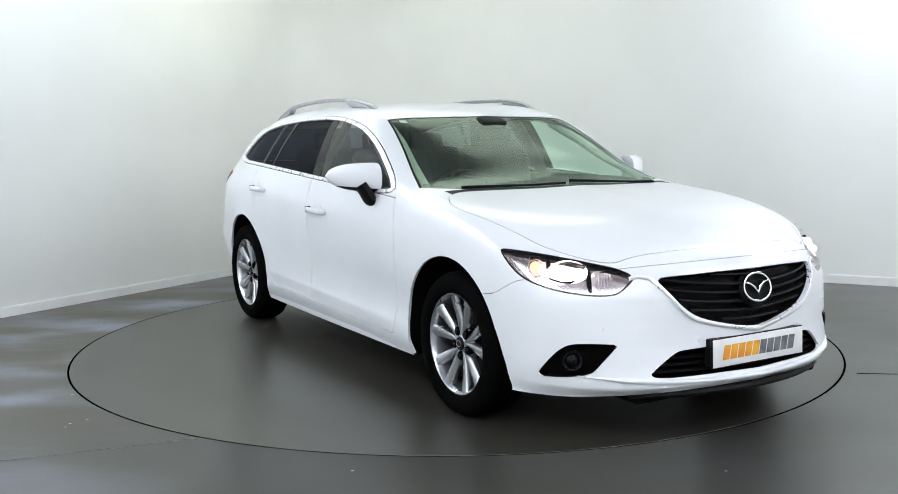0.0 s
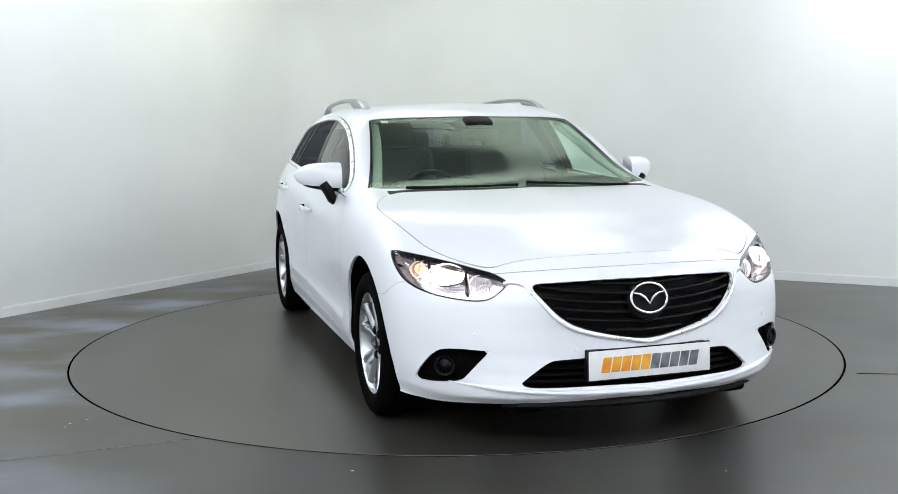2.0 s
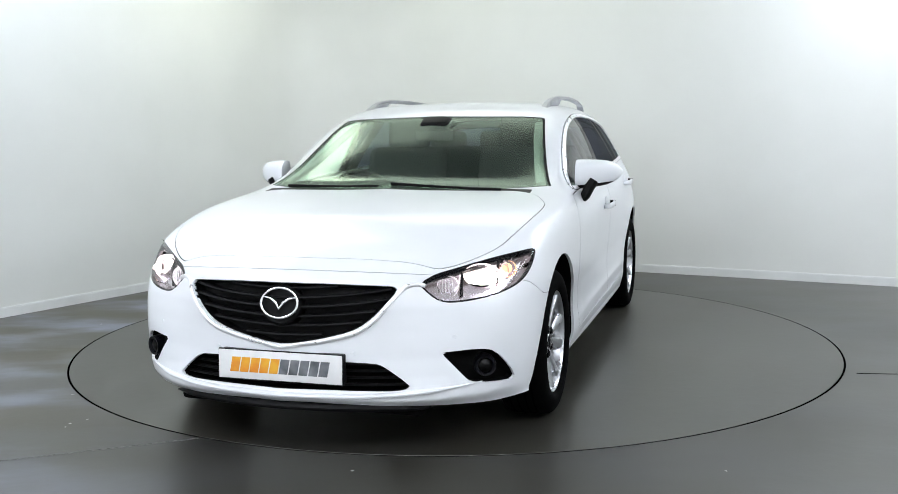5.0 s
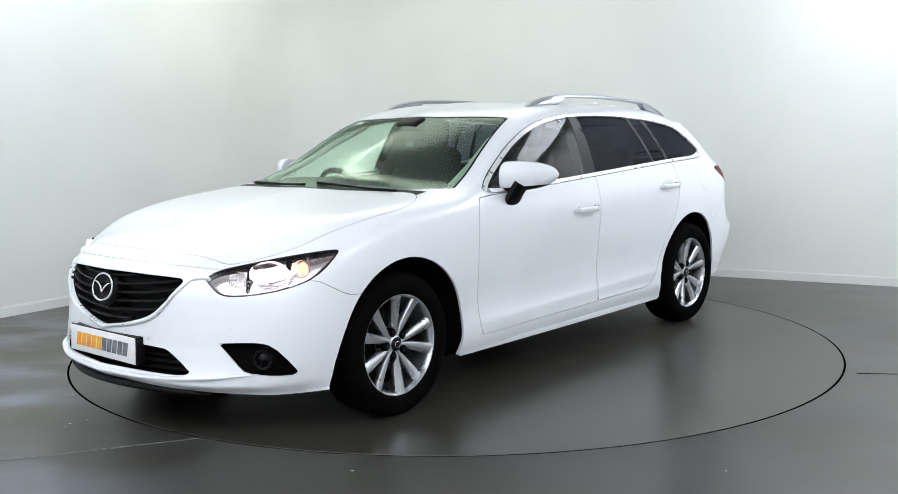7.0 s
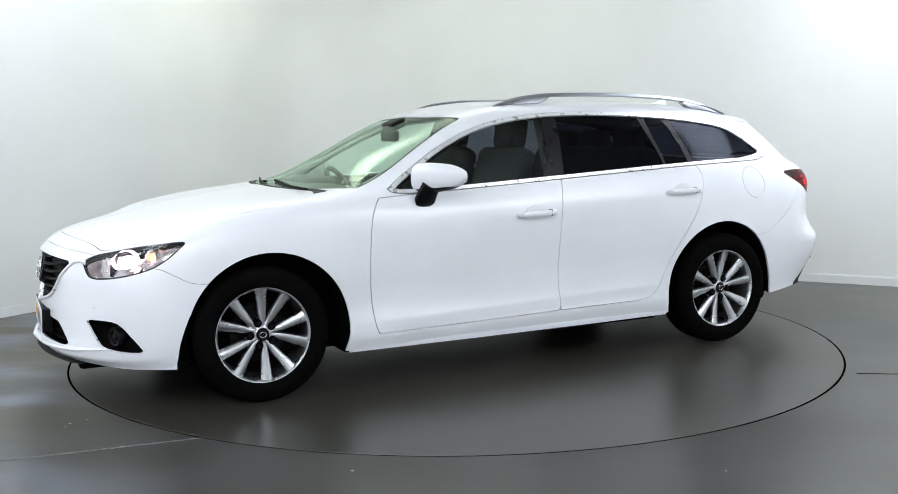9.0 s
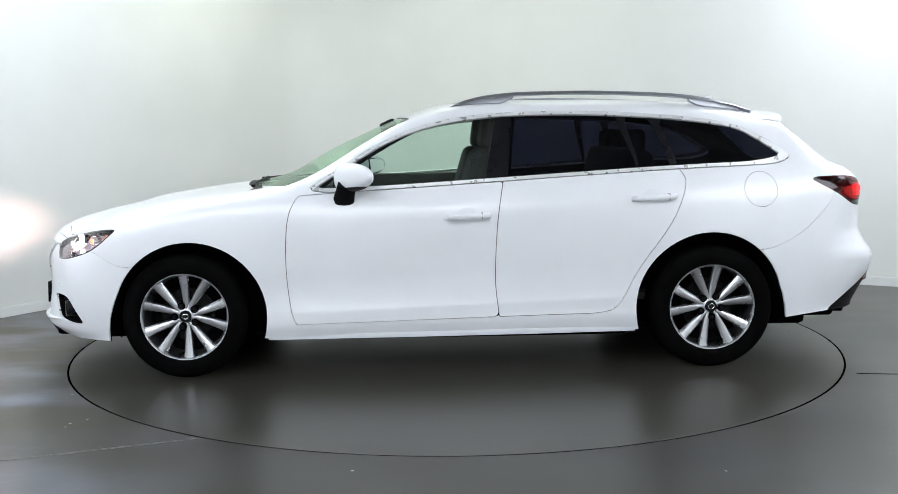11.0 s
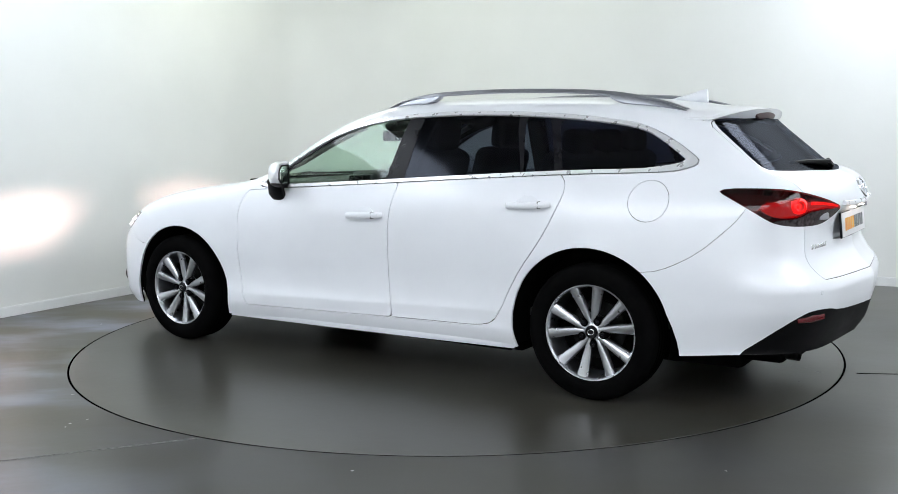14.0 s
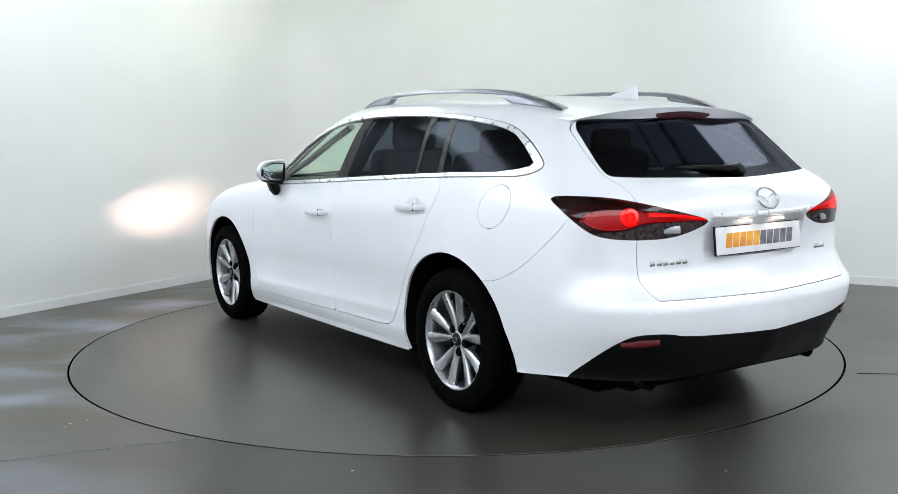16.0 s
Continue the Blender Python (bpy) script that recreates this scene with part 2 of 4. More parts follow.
# ---- the room ----
def room():
    a, b = ALONG_L, ALONG_R
    r = 1.0
    c = CORNER + a * r + b * r
    inner = [CORNER + a * LEN_L]
    for i in range(25):
        t = math.pi / 2 * i / 24
        inner.append(c - b * r * math.cos(t) - a * r * math.sin(t))
    inner.append(CORNER + b * LEN_R)
    far = CORNER + a * LEN_L + b * LEN_R
    whole = inner + [far]
    mid = sum(whole, Vector((0, 0))) / len(whole)

    def band(name, path, z0, z1, off0, off1, mat, closed=False):
        """A wall along a path, from off0 to off1 metres behind its line."""
        bm = bmesh.new()
        cols = []
        for i, p in enumerate(path):
            q0, q1 = path[max(i - 1, 0)], path[min(i + 1, len(path) - 1)]
            d = (q1 - q0).normalized()
            n = Vector((-d.y, d.x))
            if n.dot(p - mid) < 0:
                n = -n
            cols.append([bm.verts.new((*(p + n * o), z)) for o, z in ((off0, z0), (off0, z1), (off1, z1), (off1, z0))])
        for p, q in zip(cols, cols[1:]):
            for k in range(4):
                bm.faces.new((p[k], p[(k + 1) % 4], q[(k + 1) % 4], q[k]))
        bm.faces.new(cols[0])
        bm.faces.new(cols[-1])
        bmesh.ops.recalc_face_normals(bm, faces=bm.faces)
        return tagged(put(name, bm, mat), kind="structure")

    tagged(band("wall_back", inner, -0.02, CEIL, 0.0, 0.15, WALL), "smooth white painted wall with a rounded corner")
    tagged(band("wall_right", [inner[-1], far], -0.02, CEIL, 0.0, 0.15, WALL), "plain white painted wall")
    tagged(band("wall_front", [far, inner[0]], -0.02, CEIL, 0.0, 0.15, WALL), "plain white painted wall")
    tagged(band("baseboard", inner, -0.01, 0.062, -0.012, -0.001, SKIRT), "low white painted baseboard")
    tagged(band("trim", inner, 0.062, 0.070, -0.009, -0.001, SKIRT), "thin white moulding on the baseboard")
    bm = bmesh.new()
    top = [bm.verts.new((*(mid + (p - mid) * 1.04), CEIL)) for p in whole]
    bm.faces.new(top)
    g = bmesh.ops.extrude_face_region(bm, geom=bm.faces[:])["geom"]
    bmesh.ops.translate(bm, vec=(0, 0, 0.1), verts=[v for v in g if isinstance(v, bmesh.types.BMVert)])
    bmesh.ops.recalc_face_normals(bm, faces=bm.faces)
    tagged(put("ceiling", bm, CEILING), "plain white painted ceiling", kind="structure")
    # floor: a sheet with a round opening for the turntable
    bm = bmesh.new()
    rings = []
    for rad, z in ((TABLE + 0.0055, -0.03), (TABLE + 0.0055, -0.001), (TABLE + 0.007, 0.0), (4, 0.0), (7, 0), (16, 0.0)):
        rings.append([bm.verts.new((rad * math.cos(2 * math.pi * i / 192), rad * math.sin(2 * math.pi * i / 192), z)) for i in range(192)])
    for p, q in zip(rings, rings[1:]):
        for i in range(192):
            bm.faces.new((p[i], q[i], q[(i + 1) % 192], p[(i + 1) % 192]))
    bmesh.ops.recalc_face_normals(bm, faces=bm.faces)
    tagged(put("floor", bm, FLOOR), "grey resin floor with pale bluish and brown streaks", kind="structure")
    bm = bmesh.new()
    bmesh.ops.create_circle(bm, cap_ends=True, radius=TABLE + 0.1, segments=96)
    moved(bm, pose(0, 0, -0.03))
    tagged(put("pit", bm, GROOVE), "black pit under the turntable edge", kind="structure")
    # flat black ring, added to draw the shade inside the turntable's gap
    bm = lathe([(TABLE - 0.0065, -0.004), (TABLE - 0.0065, -0.0012), (TABLE + 0.0065, -0.0012), (TABLE + 0.0065, -0.004)], 192, "Z")
    tagged(put("gap_shade_strip", bm, GROOVE), "black strip drawn for the shade in the gap round the turntable", kind="structure")
    # thin lines in the floor outside the turntable: a pale scuff, a dark joint
    for p, q in (((-1.07, -1.968), (-2.3, -2.42)), ((2.05, -1.02), (3.6, -1.20))):
        p, q = Vector(p), Vector(q)
        d = q - p
        bm = block((d.length, 0.006, 0.002), ((p.x + q.x) / 2, (p.y + q.y) / 2, 0.0008), turn=(0, 0, math.degrees(math.atan2(d.y, d.x))))
        tagged(put("floor_line", bm, SCUFF if p.x < 0 else GROOVE), kind="structure", label="thin line in the resin floor")


def ceiling_light(u, v, w, l, strength, color):
    p = CORNER + ALONG_L * u + ALONG_R * v
    top = new("ceiling_light")
    top.matrix_basis = pose(p.x, p.y, CEIL, 0, 0, math.degrees(math.atan2(ALONG_R.y, ALONG_R.x)))
    m = material("lit_diffuser", (0.9, 0.9, 0.9), 0.5, emit=color, strength=strength)
    bm = bmesh.new()
    for sx, sy, cx, cy in ((w + .04, .02, 0, l / 2 + .01), (w + .04, .02, 0, -l / 2 - .01), (.02, l, w / 2 + .01, 0), (.02, l, -w / 2 - .01, 0)):
        block((sx, sy, 0.05), (cx, cy, -0.027), bm=bm)
    part("frame", bm, SATIN, top)
    part("diffuser", block((w, l, 0.02), (0, 0, -0.035), 0.004), m, top)
    return tagged(top, "white ceiling panel light, switched on", "ceiling light", "ceiling lights")


room()
for row in PANELS:
    ceiling_light(*row)

flecks = bmesh.new()
rng = random.Random(9)
for fx, fy in ((-0.39, -2.382), (0.99, -2.426), (-1.844, -1.237), (-1.695, -1.743), (-1.641, -1.683), (-1.696, -1.794), (-2.382, 0.525)):
    if math.hypot(fx, fy) < TABLE + 0.02:
        k = (TABLE + 0.03) / math.hypot(fx, fy)
        fx, fy = fx * k, fy * k
    flecks.faces.new([flecks.verts.new((fx + rng.uniform(.004, .010) * math.cos(a), fy + rng.uniform(.004, .010) * math.sin(a), 0.001)) for a in (0, 1.2, 2.4, 3.6, 4.9)])
tagged(put("paint_flecks", flecks, PLATE), "small white paint flecks on the grey floor", "paint fleck", kind="stuff")

# ---- turntable ----
table = new("turntable")
bm = lathe([(TABLE - 0.0055, -0.028), (TABLE - 0.0055, -0.002), (TABLE - 0.007, 0.0), (1.2, 0.0), (0.02, 0.0)], 192, "Z")
part("deck", bm, DECK, table)
rng = random.Random(4)
bm = bmesh.new()
for cx, cy, n in ((-1.95, -0.32, 9), (-1.83, -0.42, 6), (-1.0, -0.65, 9), (-1.2, -0.53, 6), (-2.03, -0.11, 4)):
    for _ in range(n):
        x, y, s = cx + rng.gauss(0, .09), cy + rng.gauss(0, .13), rng.uniform(.003, .014)
        if math.hypot(x, y) > TABLE - 0.06:
            continue
        a0 = rng.uniform(0, 6.3)
        bm.faces.new([bm.verts.new((x + s * rng.uniform(.5, 1.3) * math.cos(a0 + k * 1.05) * 1.8, y + s * rng.uniform(.5, 1.2) * math.sin(a0 + k * 1.05), 0.0012)) for k in range(6)])
bmesh.ops.recalc_face_normals(bm, faces=bm.faces)
tagged(part("scuff_marks", bm, SCUFF, table, "pale scuffs and chips on the deck"), kind="stuff")
tagged(table, "round grey turntable deck flush with the floor", "turntable")

# ---- the body of the car as a smooth skin through cross sections ----
# car space: x ahead, y to its own left, z up, the origin on the ground midway between the axles
FRONT = [
    [(2.31, 0, .235), (2.337, 0, .262), (2.335, 0, .33), (2.32, 0, .45), (2.28, 0, .62), (2.21, 0, .735), (2.16, 0, .775), (2.10, 0, .795), (2.04, 0, .81)],
    [(2.27, .3, .230), (2.302, .3, .258), (2.30, .3, .33), (2.285, .3, .45), (2.25, .3, .61), (2.18, .3, .73), (2.12, .28, .775), (2.04, .2, .805), (1.97, 0, .83)],
    [(2.14, .56, .212), (2.182, .58, .248), (2.19, .58, .33), (2.17, .58, .45), (2.12, .58, .58), (2.05, .57, .70), (1.98, .53, .77), (1.90, .33, .83), (1.87, 0, .85)],
]
CORNER_F = [(1.93, .775, .20), (1.965, .80, .25), (1.99, .81, .35), (1.98, .815, .47), (1.95, .81, .60), (1.88, .793, .722), (1.83, .69, .804), (1.79, .40, .862), (1.78, 0, .872)]
SIDE = [
    (1.70, [(.865, .20), (.88, .27), (.897, .40), (.903, .52), (.903, .64), (.885, .772), (.745, .853), (.42, .887), (0, .897)]),
    (1.375, [(.86, .20), (.875, .28), (.90, .42), (.915, .56), (.915, .69), (.892, .845), (.80, .917), (.43, .94), (0, .952)]),
    (.95, [(.87, .20), (.895, .28), (.89, .42), (.908, .60), (.908, .76), (.882, .910), (.77, .965), (.45, .99), (0, 1.01)]),
    (.70, [(.868, .20), (.895, .283), (.88, .41), (.90, .60), (.905, .78), (.852, .945), (.750, 1.032), (.43, 1.118), (0, 1.150)]),
    (.45, [(.865, .20), (.890, .285), (.874, .40), (.895, .60), (.905, .80), (.852, .955), (.722, 1.174), (.44, 1.236), (0, 1.264)]),
    (.18, [(.865, .20), (.890, .288), (.874, .40), (.895, .61), (.905, .81), (.85, .968), (.675, 1.316), (.42, 1.358), (0, 1.377)]),
    (-.18, [(.865, .205), (.890, .29), (.874, .40), (.895, .62), (.905, .82), (.848, .985), (.650, 1.386), (.42, 1.424), (0, 1.434)]),
    (-.80, [(.865, .21), (.890, .30), (.878, .42), (.90, .64), (.905, .86), (.84, 1.02), (.622, 1.390), (.42, 1.424), (0, 1.434)]),
]
SIDE_R = [
    (-1.375, [(.87, .21), (.885, .30), (.905, .45), (.918, .62), (.895, .83), (.812, 1.055), (.605, 1.364), (.41, 1.402), (0, 1.415)]),
    (-1.72, [(.84, .245), (.85, .33), (.865, .45), (.872, .63), (.852, .86), (.752, 1.07), (.58, 1.305), (.39, 1.354), (0, 1.37)]),
]
REAR = [
    [(-2.10, .74, .275), (-2.13, .76, .36), (-2.18, .79, .50), (-2.19, .80, .62), (-2.10, .780, .88), (-1.99, .712, 1.06), (-1.80, .58, 1.295), (-1.83, .37, 1.337), (-1.86, 0, 1.352)],
    [(-2.29, .48, .27), (-2.33, .50, .36), (-2.37, .55, .50), (-2.37, .57, .62), (-2.28, .59, .88), (-2.12, .55, 1.063), (-1.86, .46, 1.30), (-1.86, .28, 1.338), (-1.87, 0, 1.350)],
    [(-2.36, 0, .28), (-2.41, 0, .36), (-2.44, 0, .50), (-2.44, 0, .62), (-2.36, 0, .88), (-2.19, 0, 1.067), (-1.93, 0, 1.30), (-1.90, 0, 1.335), (-1.88, 0, 1.348)],
]


def pchip(a, n):
    """Resamples the rows of a, n steps from row to row, with a smooth curve that never overshoots."""
    d = np.diff(a, axis=0)
    m = np.zeros_like(a)
    ok = d[:-1] * d[1:] > 0
    s = np.where(ok, d[:-1] + d[1:], 1)
    m[1:-1] = np.where(ok, 2 * d[:-1] * d[1:] / s, 0)
    m[0], m[-1] = d[0], d[-1]
    t = (np.arange(n) / n).reshape(-1, *([1] * (a.ndim - 1)))
    out = []
    for i in range(len(d)):
        out.append((2 * t**3 - 3 * t**2 + 1) * a[i] + (t**3 - 2 * t**2 + t) * m[i] + (3 * t**2 - 2 * t**3) * a[i + 1] + (t**3 - t**2) * m[i + 1])
    return np.concatenate(out + [a[-1:]])


def eased(g, rounds, steps):
    """Evens the skin's net out; its outer edge stays, and the crease along the sill stays crisp."""
    keep = np.ones(g.shape[1])
    for col, width, least in ((1.0, .45, .10), (1.75, .5, .25)):
        keep = np.minimum(keep, least + (1 - least) * np.clip(abs(np.arange(g.shape[1]) / steps - col) / width, 0, 1))
    keep = keep[None, 1:-1, None]
    for _ in range(rounds):
        h = g.copy()
        h[1:-1] = g[1:-1] * .5 + (g[:-2] + g[2:]) * .25
        h[:, 1:-1] += keep * ((h[:, :-2] + h[:, 2:]) * .25 - h[:, 1:-1] * .5)
        for edge in (0, -1):
            h[edge, :, 1] = g[edge, :, 1]
        h[:, 0], h[:, -1, 1] = g[:, 0], 0
        g = h
    return g


REAR_FORM = [(.50, 0), (.56, .002), (.595, -.016), (.63, -.056), (.70, -.088), (.78, -.058), (.84, -.022), (.88, .014), (.905, .044), (.95, .074), (1.00, .092), (1.03, .092), (1.05, .072), (1.066, .018), (1.075, 0)]
NOSE_FORM = [(.20, -.012), (.25, -.024), (.33, -.040), (.40, -.042), (.50, -.028), (.58, -.006), (.64, .018), (.70, .034), (.74, .026), (.79, 0)]


def formed(g):
    """Presses the tailgate's ledge, the hollow under it and the upright nose into the net."""
    x, y, z = g[..., 0].copy(), abs(g[..., 1]), g[..., 2].copy()
    a = np.interp(z, *np.array(REAR_FORM).T)
    end = np.clip((-1.98 - x) / .22, 0, 1)
    end = end * end * (3 - 2 * end)
    corner = np.clip((y - .40) / .34, 0, 1)
    a = a * end * np.where(a > 0, 1 - .58 * corner, 1 - .38 * corner)
    turn = corner * 1.0
    g[..., 0] -= a * np.cos(turn)
    g[..., 1] += a * np.sin(turn)
    # the crease low on the doors
    along = np.clip((.98 - x) / .3, 0, 1) * np.clip((x + 1.12) / .3, 0, 1)
    over = z - (.358 - .030 * x)
    g[..., 1] += .013 * along * np.clip(1 - np.where(over < 0, -over / .055, over / .16), 0, 1) * (y > .7)
    b = np.interp(z, *np.array(NOSE_FORM).T)
    nose = np.clip((x - 1.86) / .2, 0, 1)
    b = b * nose * np.where(b > 0, 1 - .75 * np.clip((y - .15) / .4, 0, 1), 1)
    g[..., 0] += b
    return g


def skin(steps=10, rounds=9):
    net = [*FRONT, CORNER_F]
    for x, sec in SIDE + SIDE_R:
        net.append([(x, y, z) for y, z in sec])
    net += REAR
    g = pchip(np.array(net, float), steps)
    g = pchip(g.transpose(1, 0, 2), steps).transpose(1, 0, 2)
    g = formed(eased(g, rounds, steps))
    g = eased(g, 2, steps)
    nu, nv = g.shape[:2]
    v = g.reshape(-1, 3)
    i = np.arange(nu * nv).reshape(nu, nv)
    a, b, c, d = i[:-1, :-1].ravel(), i[1:, :-1].ravel(), i[1:, 1:].ravel(), i[:-1, 1:].ravel()
    return v, np.concatenate([np.stack([a, b, c], 1), np.stack([a, c, d], 1)])


# ---- cutting the skin into panels ----
def chaikin(poly, rounds=2):
    p = np.array(poly, float)
    for _ in range(rounds):
        q = np.roll(p, -1, axis=0)
        p = np.stack([p * .75 + q * .25, p * .25 + q * .75], 1).reshape(-1, 2)
    return p


def distance(pts, poly):
    """Signed distance of points from a closed outline, negative inside."""
    d2 = np.full(len(pts), 1e9)
    ins = np.zeros(len(pts), bool)
    for a, b in zip(poly, np.roll(poly, -1, axis=0)):
        e, w = b - a, pts - a
        t = np.clip((w @ e) / max(e @ e, 1e-12), 0, 1)
        d2 = np.minimum(d2, ((w - t[:, None] * e) ** 2).sum(1))
        c = (a[1] > pts[:, 1]) != (b[1] > pts[:, 1])
        x = a[0] + (pts[:, 1] - a[1]) * e[0] / (e[1] if abs(e[1]) > 1e-12 else 1e-12)
        ins ^= c & (pts[:, 0] < x)
    return np.where(ins, -1, 1) * np.sqrt(d2)


VIEWS = {
    "side": lambda v: v[:, [0, 2]],
    "end": lambda v: v[:, [1, 2]],
    "top": lambda v: v[:, [0, 1]],
    "front_corner": lambda v: np.stack([(v[:, 0] - v[:, 1]) * .7071, v[:, 2]], 1),
    "rear_corner": lambda v: np.stack([(-v[:, 0] - v[:, 1]) * .7071, v[:, 2]], 1),
}


def within(view, poly, rounds=2, where=None, grow=0.0):
    outline = chaikin(poly, rounds)
    lo, hi = outline.min(0) - .08, outline.max(0) + .08

    def phi(v):
        p = VIEWS[view](v)
        near = ((p > lo) & (p < hi)).all(1)
        if where is not None:
            near &= where(v)
        out = np.full(len(v), .08)
        out[near] = distance(p[near], outline)
        return out - grow
    return phi


def circle(view, centre, radius, where=None):
    def phi(v):
        out = np.hypot(*(VIEWS[view](v) - np.array(centre)).T) - radius
        return out if where is None else np.where(where(v), out, 1.0)
    return phi


def tidy(v, t):
    used, inv = np.unique(t, return_inverse=True)
    return v[used], inv.reshape(-1, 3)


def cut(mesh, phi):
    """Splits a triangle mesh along phi = 0; returns what lies inside and what lies outside."""
    v, t = mesh
    if not len(t):
        return mesh, mesh
    f = phi(v)
    f = np.where(abs(f) < 2e-5, 2e-5, f)
    neg = f[t] < 0
    n = neg.sum(1)
    ins, outs = [t[n == 3]], [t[n == 0]]
    verts, made = [], {}

    def on(a, b):
        key = (a, b) if a < b else (b, a)
        if key not in made:
            k = f[a] / (f[a] - f[b])
            made[key] = len(v) + len(verts)
            verts.append(v[a] + (v[b] - v[a]) * k)
        return made[key]

    ti, to = [], []
    for tri, ng, m in zip(t[(n == 1) | (n == 2)].tolist(), neg[(n == 1) | (n == 2)].tolist(), n[(n == 1) | (n == 2)].tolist()):
        k = ng.index(True) if m == 1 else ng.index(False)
        a, b, c = tri[k], tri[(k + 1) % 3], tri[(k + 2) % 3]
        p, q = on(a, b), on(a, c)
        one, two = (ti, to) if m == 1 else (to, ti)
        one.append((a, p, q))
        two += [(p, b, c), (p, c, q)]
    w = np.concatenate([v, np.array(verts).reshape(-1, 3)])
    ins.append(np.array(ti, int).reshape(-1, 3))
    outs.append(np.array(to, int).reshape(-1, 3))
    return tidy(w, np.concatenate(ins)), tidy(w, np.concatenate(outs))


def pieces(mesh):
    """The separate islands of a mesh."""
    v, t = mesh
    mark = np.arange(len(v))
    while True:
        low = mark[t].min(1)
        nxt = mark.copy()
        for k in range(3):
            np.minimum.at(nxt, t[:, k], low)
        if (nxt == mark).all():
            break
        mark = nxt
    for m in np.unique(mark[t[:, 0]]):
        pick = t[mark[t[:, 0]] == m]
        if len(pick) > 12:
            yield tidy(v, pick)


def normals(v, t):
    n = np.cross(v[t[:, 1]] - v[t[:, 0]], v[t[:, 2]] - v[t[:, 0]])
    out = np.zeros_like(v)
    for k in range(3):
        np.add.at(out, t[:, k], n)
    return out / np.maximum(np.linalg.norm(out, axis=1, keepdims=True), 1e-12)


def push(mesh, d):
    v, t = mesh
    w = v + normals(v, t) * d
    w[abs(v[:, 1]) < 1e-6, 1] = 0
    return w, t


def both(mesh):
    """A half together with its mirror image, joined along the middle."""
    v, t = mesh
    w = np.concatenate([v, v * [1, -1, 1]])
    tt = np.concatenate([t, t[:, ::-1] + len(v)])
    key = np.round(w, 5) + 0.0
    _, first, inv = np.unique(key, axis=0, return_index=True, return_inverse=True)
    tt = inv.reshape(-1)[tt]
    tt = tt[(tt[:, 0] != tt[:, 1]) & (tt[:, 1] != tt[:, 2]) & (tt[:, 0] != tt[:, 2])]
    return w[first], tt


def panel(name, mesh, mat, parent, side=1, depth=0.012, label=""):
    """A sheet with folded-in edges. side: 1 left, -1 its mirror image, 0 both halves in one."""
    v, t = both(mesh) if side == 0 else mesh
    if side == -1:
        v, t = v * [1, -1, 1], t[:, ::-1]
    if depth:
        n = normals(v, t)
        e = np.concatenate([t[:, [0, 1]], t[:, [1, 2]], t[:, [2, 0]]])
        seen = set(map(tuple, e.tolist()))
        rim = np.array([(a, b) for a, b in e.tolist() if (b, a) not in seen], int).reshape(-1, 2)
        ids = np.unique(rim)
        back = {k: i for i, k in enumerate(ids.tolist())}
        c = len(v)
        v = np.concatenate([v, v[ids], v[ids] - n[ids] * depth])
        m = len(ids)
        quads = [(c + back[b], c + back[a], c + m + back[a], c + m + back[b]) for a, b in rim.tolist()]
    else:
        quads = []
    me = bpy.data.meshes.new(name)
    me.from_pydata(v.tolist(), [], t.tolist() + quads)
    me.materials.append(mat)
    me.shade_smooth()
    # smooth normals weighted by area, so that thin slivers along the cuts leave no marks
    folds = np.array([tri for a, b, c, d in quads for tri in ((a, b, c), (a, c, d))], int).reshape(-1, 3)
    me.normals_split_custom_set_from_vertices(normals(v, np.concatenate([t, folds])).tolist())
    ob = new(name, me)
    ob.parent = parent
    return tagged(ob, label)


car = tagged(new("estate_car"), "white estate car with silver roof rails and lit headlights", "car")
SKIN = skin(16, 32)
ahead, behind, flank = lambda v: v[:, 0] > 1.6, lambda v: v[:, 0] < -1.74, lambda v: v[:, 1] > .3

SCREEN_EDGE = [(1.16, -.3), (1.13, .0), (1.115, .25), (1.04, .5), (.95, .67), (.865, .762), (.85, .765), (.80, .745), (.567, .678), (.352, .628), (.205, .600), (.195, .594), (.205, .570), (.250, .32), (.272, 0), (.272, -.3)]
BONNET = [(2.167, -.3), (2.167, 0), (2.152, .16), (2.123, .33), (2.062, .48), (2.035, .575), (1.85, .735), (1.70, .79), (1.38, .825), (1.20, .81), (1.02, .69), (1.07, .5), (1.13, .25), (1.145, 0), (1.15, -.3)]
LAMP_F = [(.588, .780), (.655, .778), (.774, .763), (.890, .744), (1.003, .722), (1.066, .711), (1.142, .679), (1.117, .648), (1.086, .617), (1.044, .604), (.967, .607), (.856, .622), (.762, .645), (.701, .668), (.650, .705), (.609, .750)]
FOG = [(.755, .280), (.790, .335), (.865, .412), (.935, .426), (1.085, .420), (1.085, .420), (1.010, .335), (.975, .298), (.87, .283)]
INTAKE = [(-.3, .395), (0, .402), (.364, .391), (.397, .378), (.455, .335), (.515, .281), (.264, .289), (0, .287), (-.3, .288)]
GRILLE = [(-.3, .692), (0, .693), (.200, .691), (.409, .680), (.447, .668), (.405, .612), (.360, .560), (.294, .513), (.175, .481), (0, .449), (-.175, .481)]
